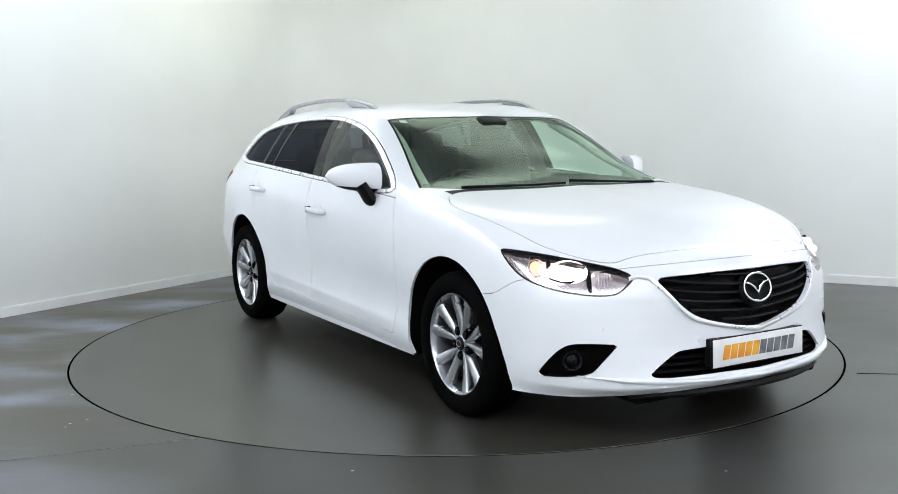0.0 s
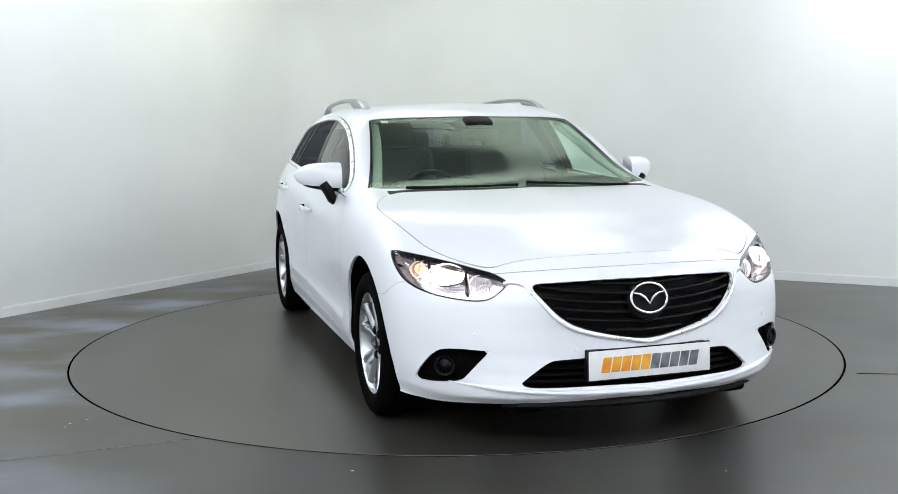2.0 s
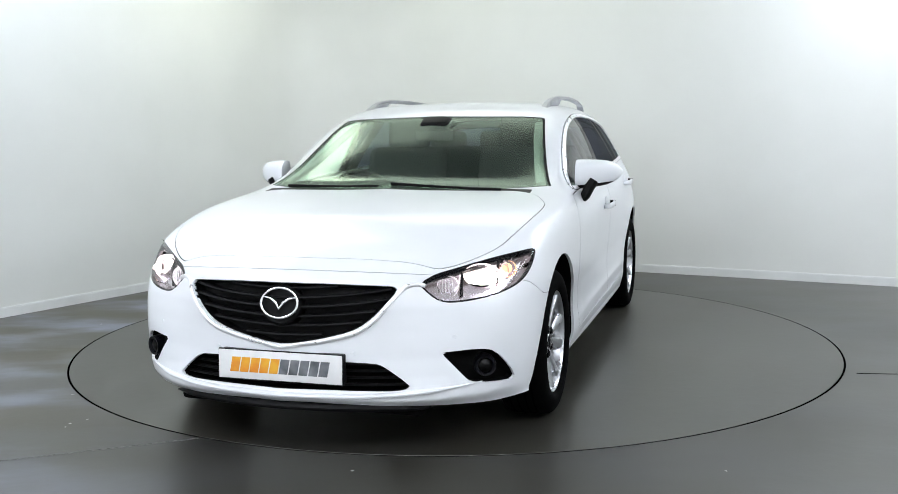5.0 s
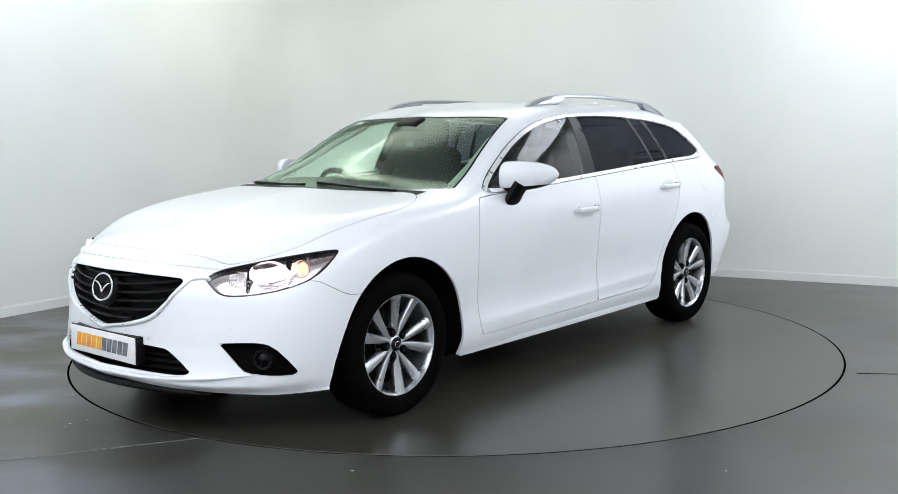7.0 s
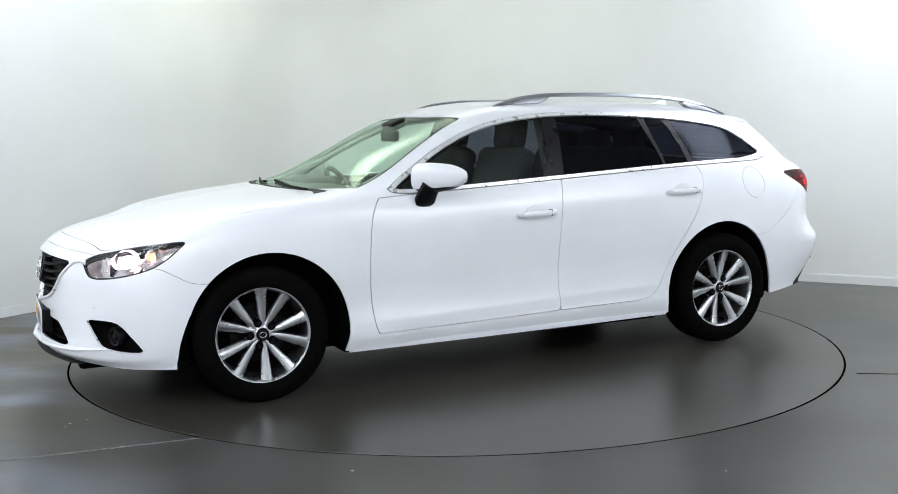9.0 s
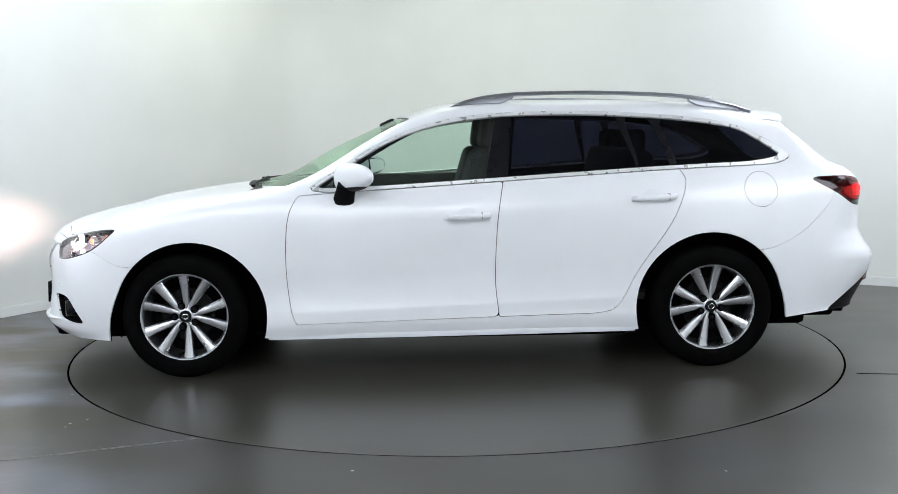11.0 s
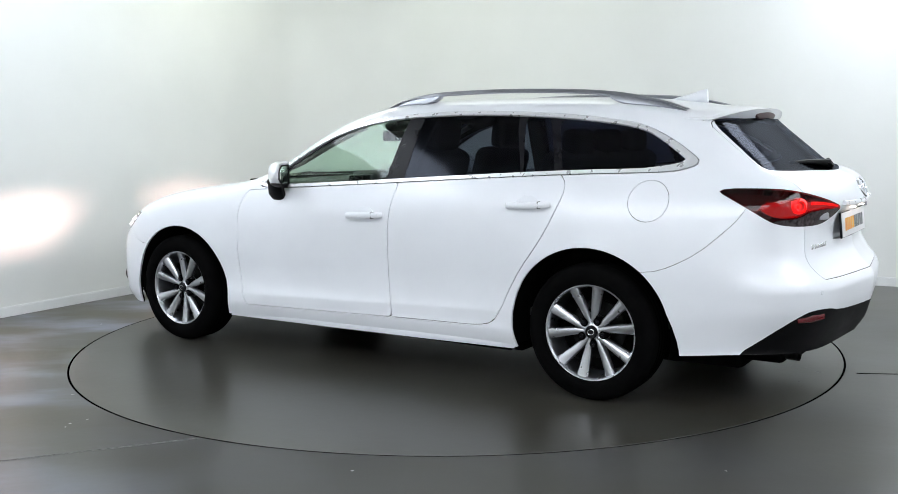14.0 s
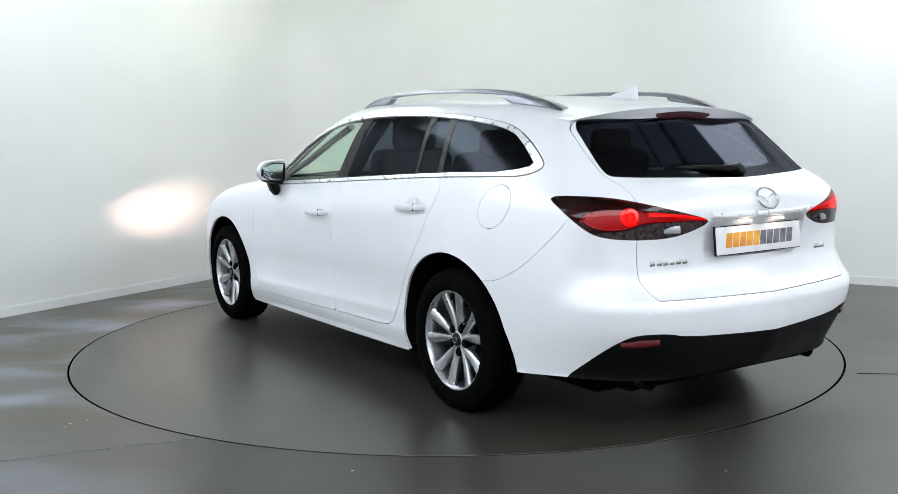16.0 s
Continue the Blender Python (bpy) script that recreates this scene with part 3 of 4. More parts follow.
DLO = [(.762, .944), (.632, 1.032), (.512, 1.107), (.391, 1.181), (.232, 1.255), (.076, 1.302), (-.108, 1.334), (-.322, 1.351), (-.685, 1.355), (-1.080, 1.335), (-1.351, 1.308), (-1.545, 1.276), (-1.69, 1.206), (-1.79, 1.142), (-1.838, 1.100), (-1.745, 1.068), (-1.652, 1.062), (-1.192, 1.050), (-.278, .998), (.209, .970)]
DOOR_F = [(.775, .936), (.775, .936), (.794, .914), (.830, .840), (.844, .689), (.845, .503), (.825, .330), (.800, .272), (.800, .272), (.4, .279), (-.252, .294), (-.252, .294), (-.231, .464), (-.234, .614), (-.246, .819), (-.280, 1.002), (-.280, 1.002), (.2, .975)]
DOOR_R = [(-.280, 1.002), (-.280, 1.002), (-.246, .819), (-.234, .614), (-.231, .464), (-.252, .294), (-.252, .294), (-.6, .300), (-.800, .302), (-.885, .337), (-.978, .538), (-1.144, .757), (-1.215, .906), (-1.240, 1.0), (-1.195, 1.055), (-1.195, 1.055), (-.8, 1.03)]
REAR_GLASS = [(-.3, 1.322), (.157, 1.320), (.45, 1.312), (.566, 1.294), (.592, 1.178), (.608, 1.073), (.58, 1.064), (.25, 1.056), (0, 1.050), (-.3, 1.056)]
GATE = [(-.3, 1.33), (.3, 1.325), (.585, 1.300), (.612, 1.18), (.617, 1.07), (.60, .98), (.612, .83), (.612, .69), (.612, .66), (.572, .600), (.565, .599), (.33, .595), (0, .592), (-.3, .594)]
LAMP_R = [(.80, .995), (1.024, .997), (1.134, .982), (1.244, .957), (1.355, .927), (1.462, .893), (1.388, .857), (1.310, .832), (1.202, .827), (1.051, .835), (.984, .855), (.916, .903), (.856, .950)]
VALANCE = [(.90, .28), (.928, .305), (1.053, .410), (1.141, .464), (1.20, .474), (1.291, .472), (1.357, .454), (1.585, .440), (1.72, .437), (1.9, .437), (1.9, .1), (.8, .1)]

rest = SKIN
_, rest = cut(rest, circle("side", (1.340, .320), .390, flank))
_, rest = cut(rest, circle("side", (-1.362, .328), .392, flank))
for flare in ([(1.45, .08), (1.775, .08), (1.768, .28), (1.725, .42), (1.68, .50), (1.45, .50)], [(-1.45, .08), (-1.80, .08), (-1.79, .28), (-1.75, .42), (-1.70, .50), (-1.45, .50)]):
    _, rest = cut(rest, within("side", flare, 1, flank))
lamp_f, rest = cut(rest, within("front_corner", LAMP_F, 2, ahead))
lamp_r, rest = cut(rest, within("rear_corner", LAMP_R, 2, behind))
fog_area, rest = cut(rest, within("front_corner", FOG, 1, ahead))
intake_area, rest = cut(rest, within("end", INTAKE, 2, lambda v: v[:, 0] > 2.0))
mouth, rest = cut(rest, within("end", GRILLE, 2, lambda v: (v[:, 0] > 2.0)))
screen, rest = cut(rest, within("top", SCREEN_EDGE, 2, lambda v: v[:, 2] > .9))
windows, rest = cut(rest, within("side", DLO, 2, flank, 0.004))
_, windows = cut(windows, lambda v: -within("side", DLO, 2, flank)(v))
valance, rest = cut(rest, within("rear_corner", VALANCE, 1, behind))
shell_only = rest

RECESS = within("end", [(-.3, .892), (0, .892), (.29, .888), (.315, .875), (.295, .752), (.27, .742), (0, .738), (-.3, .740)], 1, behind)

# inner lining behind all panels
hole = within("end", REAR_GLASS, 2, behind, -0.012)
_, lining = cut(rest, hole)
_, lining = cut(lining, RECESS)
panel("lining", push(lining, -0.022), LINING, car, 0, 0, "dark inner shell")

# bonnet
bon = within("top", BONNET, 2, lambda v: v[:, 2] > .66)
bonnet, rest = cut(rest, lambda v: bon(v) + 0.0022)
seam, rest = cut(rest, lambda v: bon(v) - 0.0010)
panel("bonnet_seam", push(seam, -0.004), GROOVE, car, 0, 0.0)
panel("bonnet", bonnet, PAINT, car, 0)
# doors
for outline, key in ((DOOR_F, "front_door"), (DOOR_R, "rear_door")):
    d = within("side", outline, 2, flank)
    door, rest = cut(rest, lambda v: d(v) + 0.0019)
    _, rest = cut(rest, lambda v: d(v) - 0.0019)
    if key == "front_door":
        front_doors = [panel(key, door, PAINT, car, s) for s in (1, -1)]
    else:
        rear_doors = [panel(key, door, PAINT, car, s) for s in (1, -1)]
# fuel flap
c = circle("side", (-1.636, .936), .091, lambda v: (v[:, 1] > .3) & (v[:, 2] > .7))
flap, rest = cut(rest, lambda v: c(v) + 0.0012)
ring, rest = cut(rest, lambda v: c(v) - 0.0012)
panel("fuel_flap", flap, PAINT, car, 1)
panel("quarter_fill", flap, PAINT, car, -1, 0.0)
panel("quarter_fill", ring, PAINT, car, -1, 0.0)
# tailgate
g = within("end", GATE, 2, behind)
gate, rest = cut(rest, lambda v: g(v) + 0.0018)
seam, rest = cut(rest, lambda v: g(v) - 0.001)
panel("tailgate_seam", push(seam, -0.004), GROOVE, car, 0, 0.0)
rg = within("end", REAR_GLASS, 2, behind)
rear_glass, gate = cut(gate, rg)
recess, gate = cut(gate, RECESS)
tailgate = panel("tailgate", gate, PAINT, car, 0)
panel("plate_recess", push(recess, -0.022), PAINT, tailgate, 0, -0.022)
rear_pane = panel("rear_window", push(rear_glass, -0.002), PRIVACY, car, 0, 0.005, "dark tinted rear window")
# front bumper, wings, rear bumper and the rest of the shell
bumper_line = [(2.6, .1), (2.6, .8), (2.02, .70), (1.83, .665), (1.768, .629), (1.71, .597), (1.66, .586), (1.45, .58), (1.45, .1)]
b = within("side", bumper_line, 1)
front_bumper, rest = cut(rest, lambda v: b(v) + 0.0012)
_, rest = cut(rest, lambda v: b(v) - 0.0012)
# the strip between grille and bonnet stays with the bumper
panel("front_bumper", front_bumper, PAINT, car, 0)
rear_line = [(-2.6, .1), (-2.6, .96), (-2.08, .96), (-2.03, .87), (-1.976, .812), (-1.868, .715), (-1.746, .648), (-1.66, .622), (-1.5, .62), (-1.5, .1)]
b2 = within("side", rear_line, 1)
rear_bumper, rest = cut(rest, lambda v: b2(v) + 0.0012)
_, rest = cut(rest, lambda v: b2(v) - 0.0012)
panel("rear_bumper", rear_bumper, PAINT, car, 0)
wing, rest = cut(rest, within("side", [(2.5, .1), (2.5, .99), (1.06, .99), (.79, .93), (.81, .25), (.81, .1)], 0, lambda v: (v[:, 0] > .7)))
wing, cowl = cut(wing, lambda v: np.where((v[:, 0] < 1.16) & (v[:, 1] < .70), -1.0, 1.0))[::-1]
for s in (1, -1):
    panel("front_wing", wing, PAINT, car, s)
panel("cowl", cowl, BLACK, car, 0, label="black plastic cowl under the windscreen")
panel("body_side", rest, PAINT, car, 0)
panel("rear_valance", valance, BLACK, car, 0, 0.02, "black plastic lower bumper")

# windscreen with its dark border
frit = within("top", SCREEN_EDGE, 2, lambda v: v[:, 2] > .9)
pane, border = cut(screen, lambda v: frit(v) + 0.012)
ws = panel("windscreen", push(pane, -0.003), SCREEN, car, 0, 0.004, "green-tinted windscreen")
panel("border", push(border, -0.003), BLACK, ws, 0, 0.004, "black ceramic border")

# side windows: bright surround, black pillars, clear front and dark rear panes
dlo = within("side", DLO, 2, flank)
pane_area, surround = cut(windows, lambda v: dlo(v) + 0.017 + 0.014 * np.clip((-1.58 - v[:, 0]) / .16, 0, 1))
PANES = [
    ("front_window", [(.68, .962), (.495, 1.082), (.256, 1.222), (.072, 1.295), (-.258, 1.375), (-.258, 1.375), (-.178, .95), (-.178, .95), (.2, .93), (.56, .92)], CLEAR, 1),
    ("rear_window_pane", [(-.345, 1.375), (-.345, 1.375), (-.9, 1.37), (-.895, 1.31), (-.985, 1.06), (-.98, .99), (-.295, .95), (-.295, .95)], PRIVACY, 1),
    ("rear_vent_pane", [(-.925, 1.365), (-1.062, 1.355), (-1.165, 1.07), (-1.16, 1.0), (-1.01, .99), (-1.0, 1.06)], PRIVACY, 1),
    ("quarter_window", [(-1.105, 1.365), (-1.36, 1.34), (-1.56, 1.285), (-1.72, 1.19), (-1.80, 1.12), (-1.76, 1.06), (-1.70, 1.02), (-1.215, 1.0), (-1.205, 1.06)], PRIVACY, 1),
]
for s in (1, -1):
    panel("window_surround", push(surround, 0.004), SATIN, car, s, 0.014, "satin bright strip round the side windows")
left = pane_area
for key, outline, mat, r in PANES:
    p = within("side", outline, r, flank)
    pane, left = cut(left, p)
    for s in (1, -1):
        panel(key, push(pane, -0.006), mat, car, s, 0.004)
for cover in pieces(left):
    for s in (1, -1):
        panel("pillar_trim", push(cover, -0.005), GLOSS_BLACK, car, s, 0.006, "gloss black pillar cover")
for x0, x1 in (((-.338, 1.335), (-.290, 1.006)), ((-1.083, 1.315), (-1.186, 1.058))):
    strip, _ = cut(left, within("side", [(x0[0] - .003, x0[1]), (x0[0] + .003, x0[1]), (x1[0] + .003, x1[1]), (x1[0] - .003, x1[1])], 0, flank))
    for bit in pieces(strip):
        for s in (1, -1):
            panel("pillar_seam", push(bit, -0.0035), GROOVE, car, s, 0.001)


# ---- front: grille, lamps, bumper details ----
def skin_x(y, z):
    """How far ahead the front of the skin lies at y, z."""
    v = SKIN[0]
    m = v[:, 0] > 1.6
    d = (v[m, 1] - abs(y)) ** 2 + (v[m, 2] - z) ** 2
    i = np.argsort(d)[:6]
    w = 1 / (d[i] + 1e-6)
    return float((v[m, 0][i] * w).sum() / w.sum())


def skin_rear(y, z):
    v = SKIN[0]
    m = v[:, 0] < -1.9
    d = (v[m, 1] - abs(y)) ** 2 + (v[m, 2] - z) ** 2
    i = np.argsort(d)[:6]
    w = 1 / (d[i] + 1e-6)
    return float((v[m, 0][i] * w).sum() / w.sum())


def skin_y(x, z):
    v = SKIN[0]
    m = v[:, 1] > .3
    d = (v[m, 0] - x) ** 2 + (v[m, 2] - z) ** 2
    i = np.argsort(d)[:6]
    w = 1 / (d[i] + 1e-6)
    return float((v[m, 1][i] * w).sum() / w.sum())


def skin_z(x, y):
    v = SKIN[0]
    m = v[:, 2] > .75
    d = (v[m, 0] - x) ** 2 + (v[m, 1] - abs(y)) ** 2
    i = np.argsort(d)[:6]
    w = 1 / (d[i] + 1e-6)
    return float((v[m, 2][i] * w).sum() / w.sum())


grille = panel("grille", push(mouth, -0.055), BLACK, car, 0, -0.053, "black grille with curved slats")
gout = chaikin(GRILLE, 2)
for i in range(6):
    z0 = .668 - i * .036
    ys = [y for y in np.linspace(0, .46, 47) if distance(np.array([[y, z0 + .030 * (y / .4) ** 2]]), gout)[0] < -.012]
    if len(ys) < 3:
        continue
    ymax = max(ys)
    row = np.linspace(-ymax, ymax, 25)
    pts = [(skin_x(y, z0 + .030 * (y / .4) ** 2) - .030, y, z0 + .030 * (y / .4) ** 2) for y in row]
    bm = sweep(pts, [.030] * 25, [.013] * 25, sides=8)
    part("slat", bm, BLACK, grille)
# bright moulding round the lower edge of the grille, running out to the headlamps
path = [(.530, .672), (.500, .678), (.465, .672), (.450, .655), (.416, .612), (.371, .557), (.303, .508), (.18, .474), (.09, .459), (0, .443)]
half = [(skin_x(y, z) + .003, y, z) for y, z in curve(path, 5)]
pts = [(x, -y, z) for x, y, z in half] + half[-2::-1]
part("grille_moulding", sweep(pts, [.016] * len(pts), [.014] * len(pts), up=(1, 0, 0)), SATIN, car, label="satin chrome strip under the grille")


def emblem(name, x, z, tilt, scale, parent, sgn):
    """An oval ring with a winged V inside, plain chrome shapes."""
    bm = bmesh.new()
    ring = [(0, .078 * scale * math.cos(a), .060 * scale * math.sin(a) * (1 if math.sin(a) > 0 else .95)) for a in np.linspace(0, 2 * math.pi, 41)]
    sweep(ring, [.011 * scale] * 41, [.012] * 41, up=(1, 0, 0), bm=bm)
    wing_pts = [(0, -.068, .024), (0, -.040, .018), (0, -.016, .002), (0, 0, -.022), (0, .016, .002), (0, .040, .018), (0, .068, .024)]
    wing_pts = [(0, y * scale, zz * scale) for _, y, zz in wing_pts]
    sweep(wing_pts, [.006 * scale, .010 * scale, .013 * scale, .012 * scale, .013 * scale, .010 * scale, .006 * scale], [.010] * 7, up=(1, 0, 0), bm=bm)
    moved(bm, pose(x, 0, z, 0, tilt, 0))
    return part(name, bm, CHROME, parent, "chrome oval emblem")


part("emblem_base", moved(lathe([(.001, .004), (.075, .002), (.082, -.006), (.084, -.05)], 40, "X"), pose(2.264, 0, .610, 0, -14, 0)), BLACK, grille)
emblem("emblem", 2.278, .612, -14, .98, grille, 1)


def number_plate(x, z, tilt, w, h, sgn, frame_mat):
    """A white plate in a dark frame; the print is plain slanted bars, orange and grey."""
    top = new("number_plate")
    top.parent = car
    top.matrix_basis = pose(x, 0, z, 0, tilt, 0 if sgn > 0 else 180)
    part("frame", block((.009, w + .008, h + .008), (-.0055, 0, 0), .003), frame_mat, top)
    part("plate", block((.004, w, h), (.002, 0, 0), .0015), PLATE, top)
    y = -.205
    for i in range(10):
        b = bmesh.new()
        b.faces.new([b.verts.new((.0048, yy + zz * .2, zz)) for yy, zz in ((y, -.029), (y + .037, -.029), (y + .037, .029), (y, .029))])
        bmesh.ops.recalc_face_normals(b, faces=b.faces)
        part("orange_bar" if i < 5 else "grey_bar", b, ORANGE if i < 5 else GREY_PRINT, top, smooth=False)
        y += .0415
    return top


number_plate(2.294, .370, -2, .520, .111, 1, GLOSS_BLACK)
part("plate_holder", block((.04, .515, .112), (2.266, 0, .370), .006), BLACK, car)
# lower air intake
intake = panel("lower_intake", push(intake_area, -0.06), LINING, car, 0, -0.058, "black lower air intake")
for i in range(4):
    ym = .47 - i * .03
    row = np.linspace(-ym, ym, 17)
    bm = sweep([(skin_x(y, .30 + i * .026) - .045, y, .30 + i * .026) for y in row], [.03] * 17, [.009] * 17, sides=8)
    part("intake_slat", bm, BLACK, intake)
# black splitter under the front bumper
row = np.linspace(-.53, .53, 29)
bm = sweep([(2.264 - .56 * y * y, y, .219 - .050 * y * y) for y in row], [.09] * 29, [.036 * min(1, .25 + (.53 - abs(y)) / .10) for y in row], sides=10)
part("splitter", bm, BLACK, car, "black plastic splitter under the front bumper")
# crease of the white bumper lip
row = np.linspace(-.73, .73, 41)
bm = sweep([(skin_x(y, .262 + .045 * (abs(y) / .8) ** 3) + .001, y, .266 + .040 * (abs(y) / .8) ** 3) for y in row], [.035 * min(1, .15 + (.73 - abs(y)) / .22) for y in row], [.020 * min(1, .15 + (.73 - abs(y)) / .22) for y in row], sides=10)
part("bumper_lip", bm, PAINT, car)
# fog lamps and parking sensors
for s in (1, -1):
    pod = panel("fog_lamp", push(fog_area, -0.04), LINING, car, s, -0.038, "round fog lamp in a black recess")
    part("bezel", moved(lathe([(.028, 0), (.032, .012), (.040, .014), (.043, .0), (.043, -.03)], 32, "X"), pose(2.012, .736 * s, .354, 0, 0, 26 * s)), GLOSS_BLACK, pod)
    part("lens", moved(lathe([(.001, .010), (.02, .007), (.030, -.002)], 24, "X"), pose(2.012, .736 * s, .354, 0, 0, 26 * s)), STEEL, pod)
    for y, z in ((.64, .478), (.285, .425)):
        part("parking_sensor", moved(lathe([(.001, .002), (.008, .002), (.010, -.004)], 16, "X"), pose(skin_x(y, z) + .001, y * s, z, 0, 0, 30 * s if y > .4 else 8 * s)), PAINT, car)


def headlamp(s):
    """Housing behind a clear lens: a lit bowl with its beam, a dimly glowing one beside it, and an amber bulb outboard.
    """
    top = new("headlamp")
    top.parent = car
    lens = panel("lens", push(lamp_f, 0.001), LENS, top, s, 0.0, "clear plastic lamp lens")
    rim, _ = cut(lamp_f, lambda v: -within("front_corner", LAMP_F, 2, ahead)(v) - 0.007)
    brow, _ = cut(lamp_f, lambda v: -within("front_corner", LAMP_F, 2, ahead)(v + np.array([0, 0, .014])))
    panel("brow", push(brow, -0.006), GLOSS_BLACK, top, s, 0.02)
    panel("rim", push(rim, -0.001), GLOSS_BLACK, top, s, 0.015)
    _, back = cut(push(lamp_f, -0.05), lambda v: np.hypot((v[:, 1] - .700) * .7, v[:, 2] - .682) - .050)
    panel("housing", back, GLOW_SOFT, top, s, -0.046)

    def bowl(name, x, y, z, r, depth, mat, turn, wide=1.0):
        prof = [(r * .80, -depth), (r * .86, -depth * .75), (r * .93, -depth * .42), (r, 0), (r * 1.06, .004), (r * 1.06, -.02)]
        return part(name, moved(lathe(prof, 32, "X"), pose(x, y * s, z, 0, 0, turn * s) @ Matrix.Diagonal((1, wide, 1, 1))), mat, top)

    bowl("main_reflector", 1.945, .705, .680, .056, .05, GLOW, 22, 1.45)
    bowl("inner_reflector", 2.022, .592, .657, .040, .05, GLOW_MID, 8)
    bowl("side_reflector", 1.848, .790, .708, .032, .04, GLOW_SOFT, 28)
    part("amber_bulb", moved(lathe([(.001, .016), (.016, .010), (.022, -.01)], 20, "X"), pose(1.838, .784 * s, .708, 0, 0, 28 * s)), AMBER, top)
    for dx, dy, dz, lean in ((1.893, .757, .690, 14), (1.996, .640, .660, 12)):
        part("divider", sweep([(dx - .012, dy * s, dz + .052), (dx, dy * s, dz), (dx + .004, dy * s, dz - .046)], [.010] * 3, [.030] * 3, up=(1, 0, 0)), GLOSS_BLACK, top)
    for k in range(5):
        part("flute", sweep([(2.034 - .004 * k, (.560 + .012 * k) * s, .690 - .002 * k), (2.040 - .004 * k, (.562 + .012 * k) * s, .630 + .001 * k)], [.005] * 2, [.006] * 2, up=(1, 0, 0)), REFLECT, top)
    # the barrel of the low beam, open ahead, with its bulb deep inside
    def aimed(bm, wide, high):
        return moved(bm, pose(1.955, .700 * s, .682, 0, 3.0, 0) @ Matrix.Diagonal((1, wide, high, 1)))

    part("barrel", aimed(lathe([(.030, -.005), (.030, -.17), (.001, -.17)], 24, "X"), 2.5, .86), GLOW, top)
    part("bulb", aimed(lathe([(.001, -.166), (.027, -.166)], 16, "X"), 2.0, .75), BEAM, top)
    return top


for s in (1, -1):
    headlamp(s)


# ---- rear: lamps, spoiler, plate, wiper, exhaust ----
def tail_lamp(s):
    top = new("tail_lamp")
    top.parent = car
    sm = within("rear_corner", [(1.0, .86), (1.12, .862), (1.2, .895), (1.46, .893), (1.38, .84), (1.2, .82), (1.0, .83)], 1, behind)
    lower, upper = cut(lamp_r, sm)
    red = within("rear_corner", [(.93, .925), (1.05, .952), (1.19, .944), (1.46, .902), (1.46, .885), (1.2, .90), (1.13, .868), (1.0, .868)], 2, behind)
    mid, edge = cut(upper, red)
    panel("dark_lens", edge, DARK_RED, top, s, 0.012, "dark red lamp lens")
    panel("red_lens", mid, RED_LENS, top, s, 0.006, "lit red lamp lens")
    panel("reflector", push(mid, -0.03), RED_SOFT, top, s, -0.027)
    panel("clear_lens", lower, SMOKE, top, s, 0.012, "smoked clear lamp lens")
    panel("housing", push(lamp_r, -0.05), RED_PLASTIC, top, s, -0.047)
    part("ring", moved(lathe([(.020, .004), (.025, .010), (.034, .004), (.036, -.02)], 32, "X"), pose(skin_rear(.632, .917) + .016, .632 * s, .917, 0, 0, 180 - 42 * s)), RED_GLOW, top)
    part("bulb", moved(lathe([(.001, .004), (.007, .002), (.012, -.01)], 24, "X"), pose(skin_rear(.632, .917) + .016, .632 * s, .917, 0, 0, 180 - 42 * s)), RED_HOT, top)
    pts = [(skin_rear(y, z) + .014, y * s, z) for y, z in ((.56, .925), (.48, .922), (.40, .912), (.31, .900))]
    part("light_bar", sweep(pts, [.012] * 4, [.014, .014, .012, .008], up=(0, 0, 1)), RED_GLOW, top)
    part("reversing_lens", block((.012, .07, .030), (skin_rear(.47, .862) - .001, .47 * s, .864), .004, turn=(0, 10, -22 * s)), RAIL, top, "clear reversing lamp lens")
    return top


for s in (1, -1):
    tail_lamp(s)
    pts = [(skin_rear(y, z) - .002, y * s, z) for y, z in ((.69, .430), (.63, .438), (.565, .438))]
    part("rear_reflector", sweep(pts, [.010] * 3, [.020, .038, .026]), RED_PLASTIC, car, "red bumper reflector")
    part("parking_sensor", moved(lathe([(.001, .002), (.008, .002), (.010, -.004)], 16, "X"), pose(skin_rear(.62, .55) - .001, .62 * s, .55, 0, 0, 180 - 35 * s)), PAINT, car)
    part("exhaust_pipe", moved(lathe([(.033, 0), (.036, .0), (.036, .16), (.033, .15), (.033, 0)], 24, "X"), pose(-2.07, .50 * s, .255, 0, 2, 180)), STEEL, car)
# roof spoiler with the high brake lamp
row = np.linspace(-.575, .575, 25)
sp = bmesh.new()
rings = []
for y in row:
    k = (abs(y) / .575) ** 2.4
    zt, xt = 1.371 - .066 * k, -1.67 - .03 * k
    xe, ze, lip = -1.940 + .110 * k, 1.347 - .054 * k, .046 - .032 * k
    prof = [(xt, zt + .001), (xt - .09, zt - .003 - .004 * k), (xe + .030, ze + .006 - .004 * k), (xe, ze), (xe + .028, ze - lip), (xe + .060, ze - lip - .004), (xt - .09, ze - lip - .008)]
    rings.append([sp.verts.new((x, y, z)) for x, z in prof])
for p, q in zip(rings, rings[1:]):
    for k in range(7):
        sp.faces.new((p[k], p[(k + 1) % 7], q[(k + 1) % 7], q[k]))
sp.faces.new(rings[0])
sp.faces.new(rings[-1])
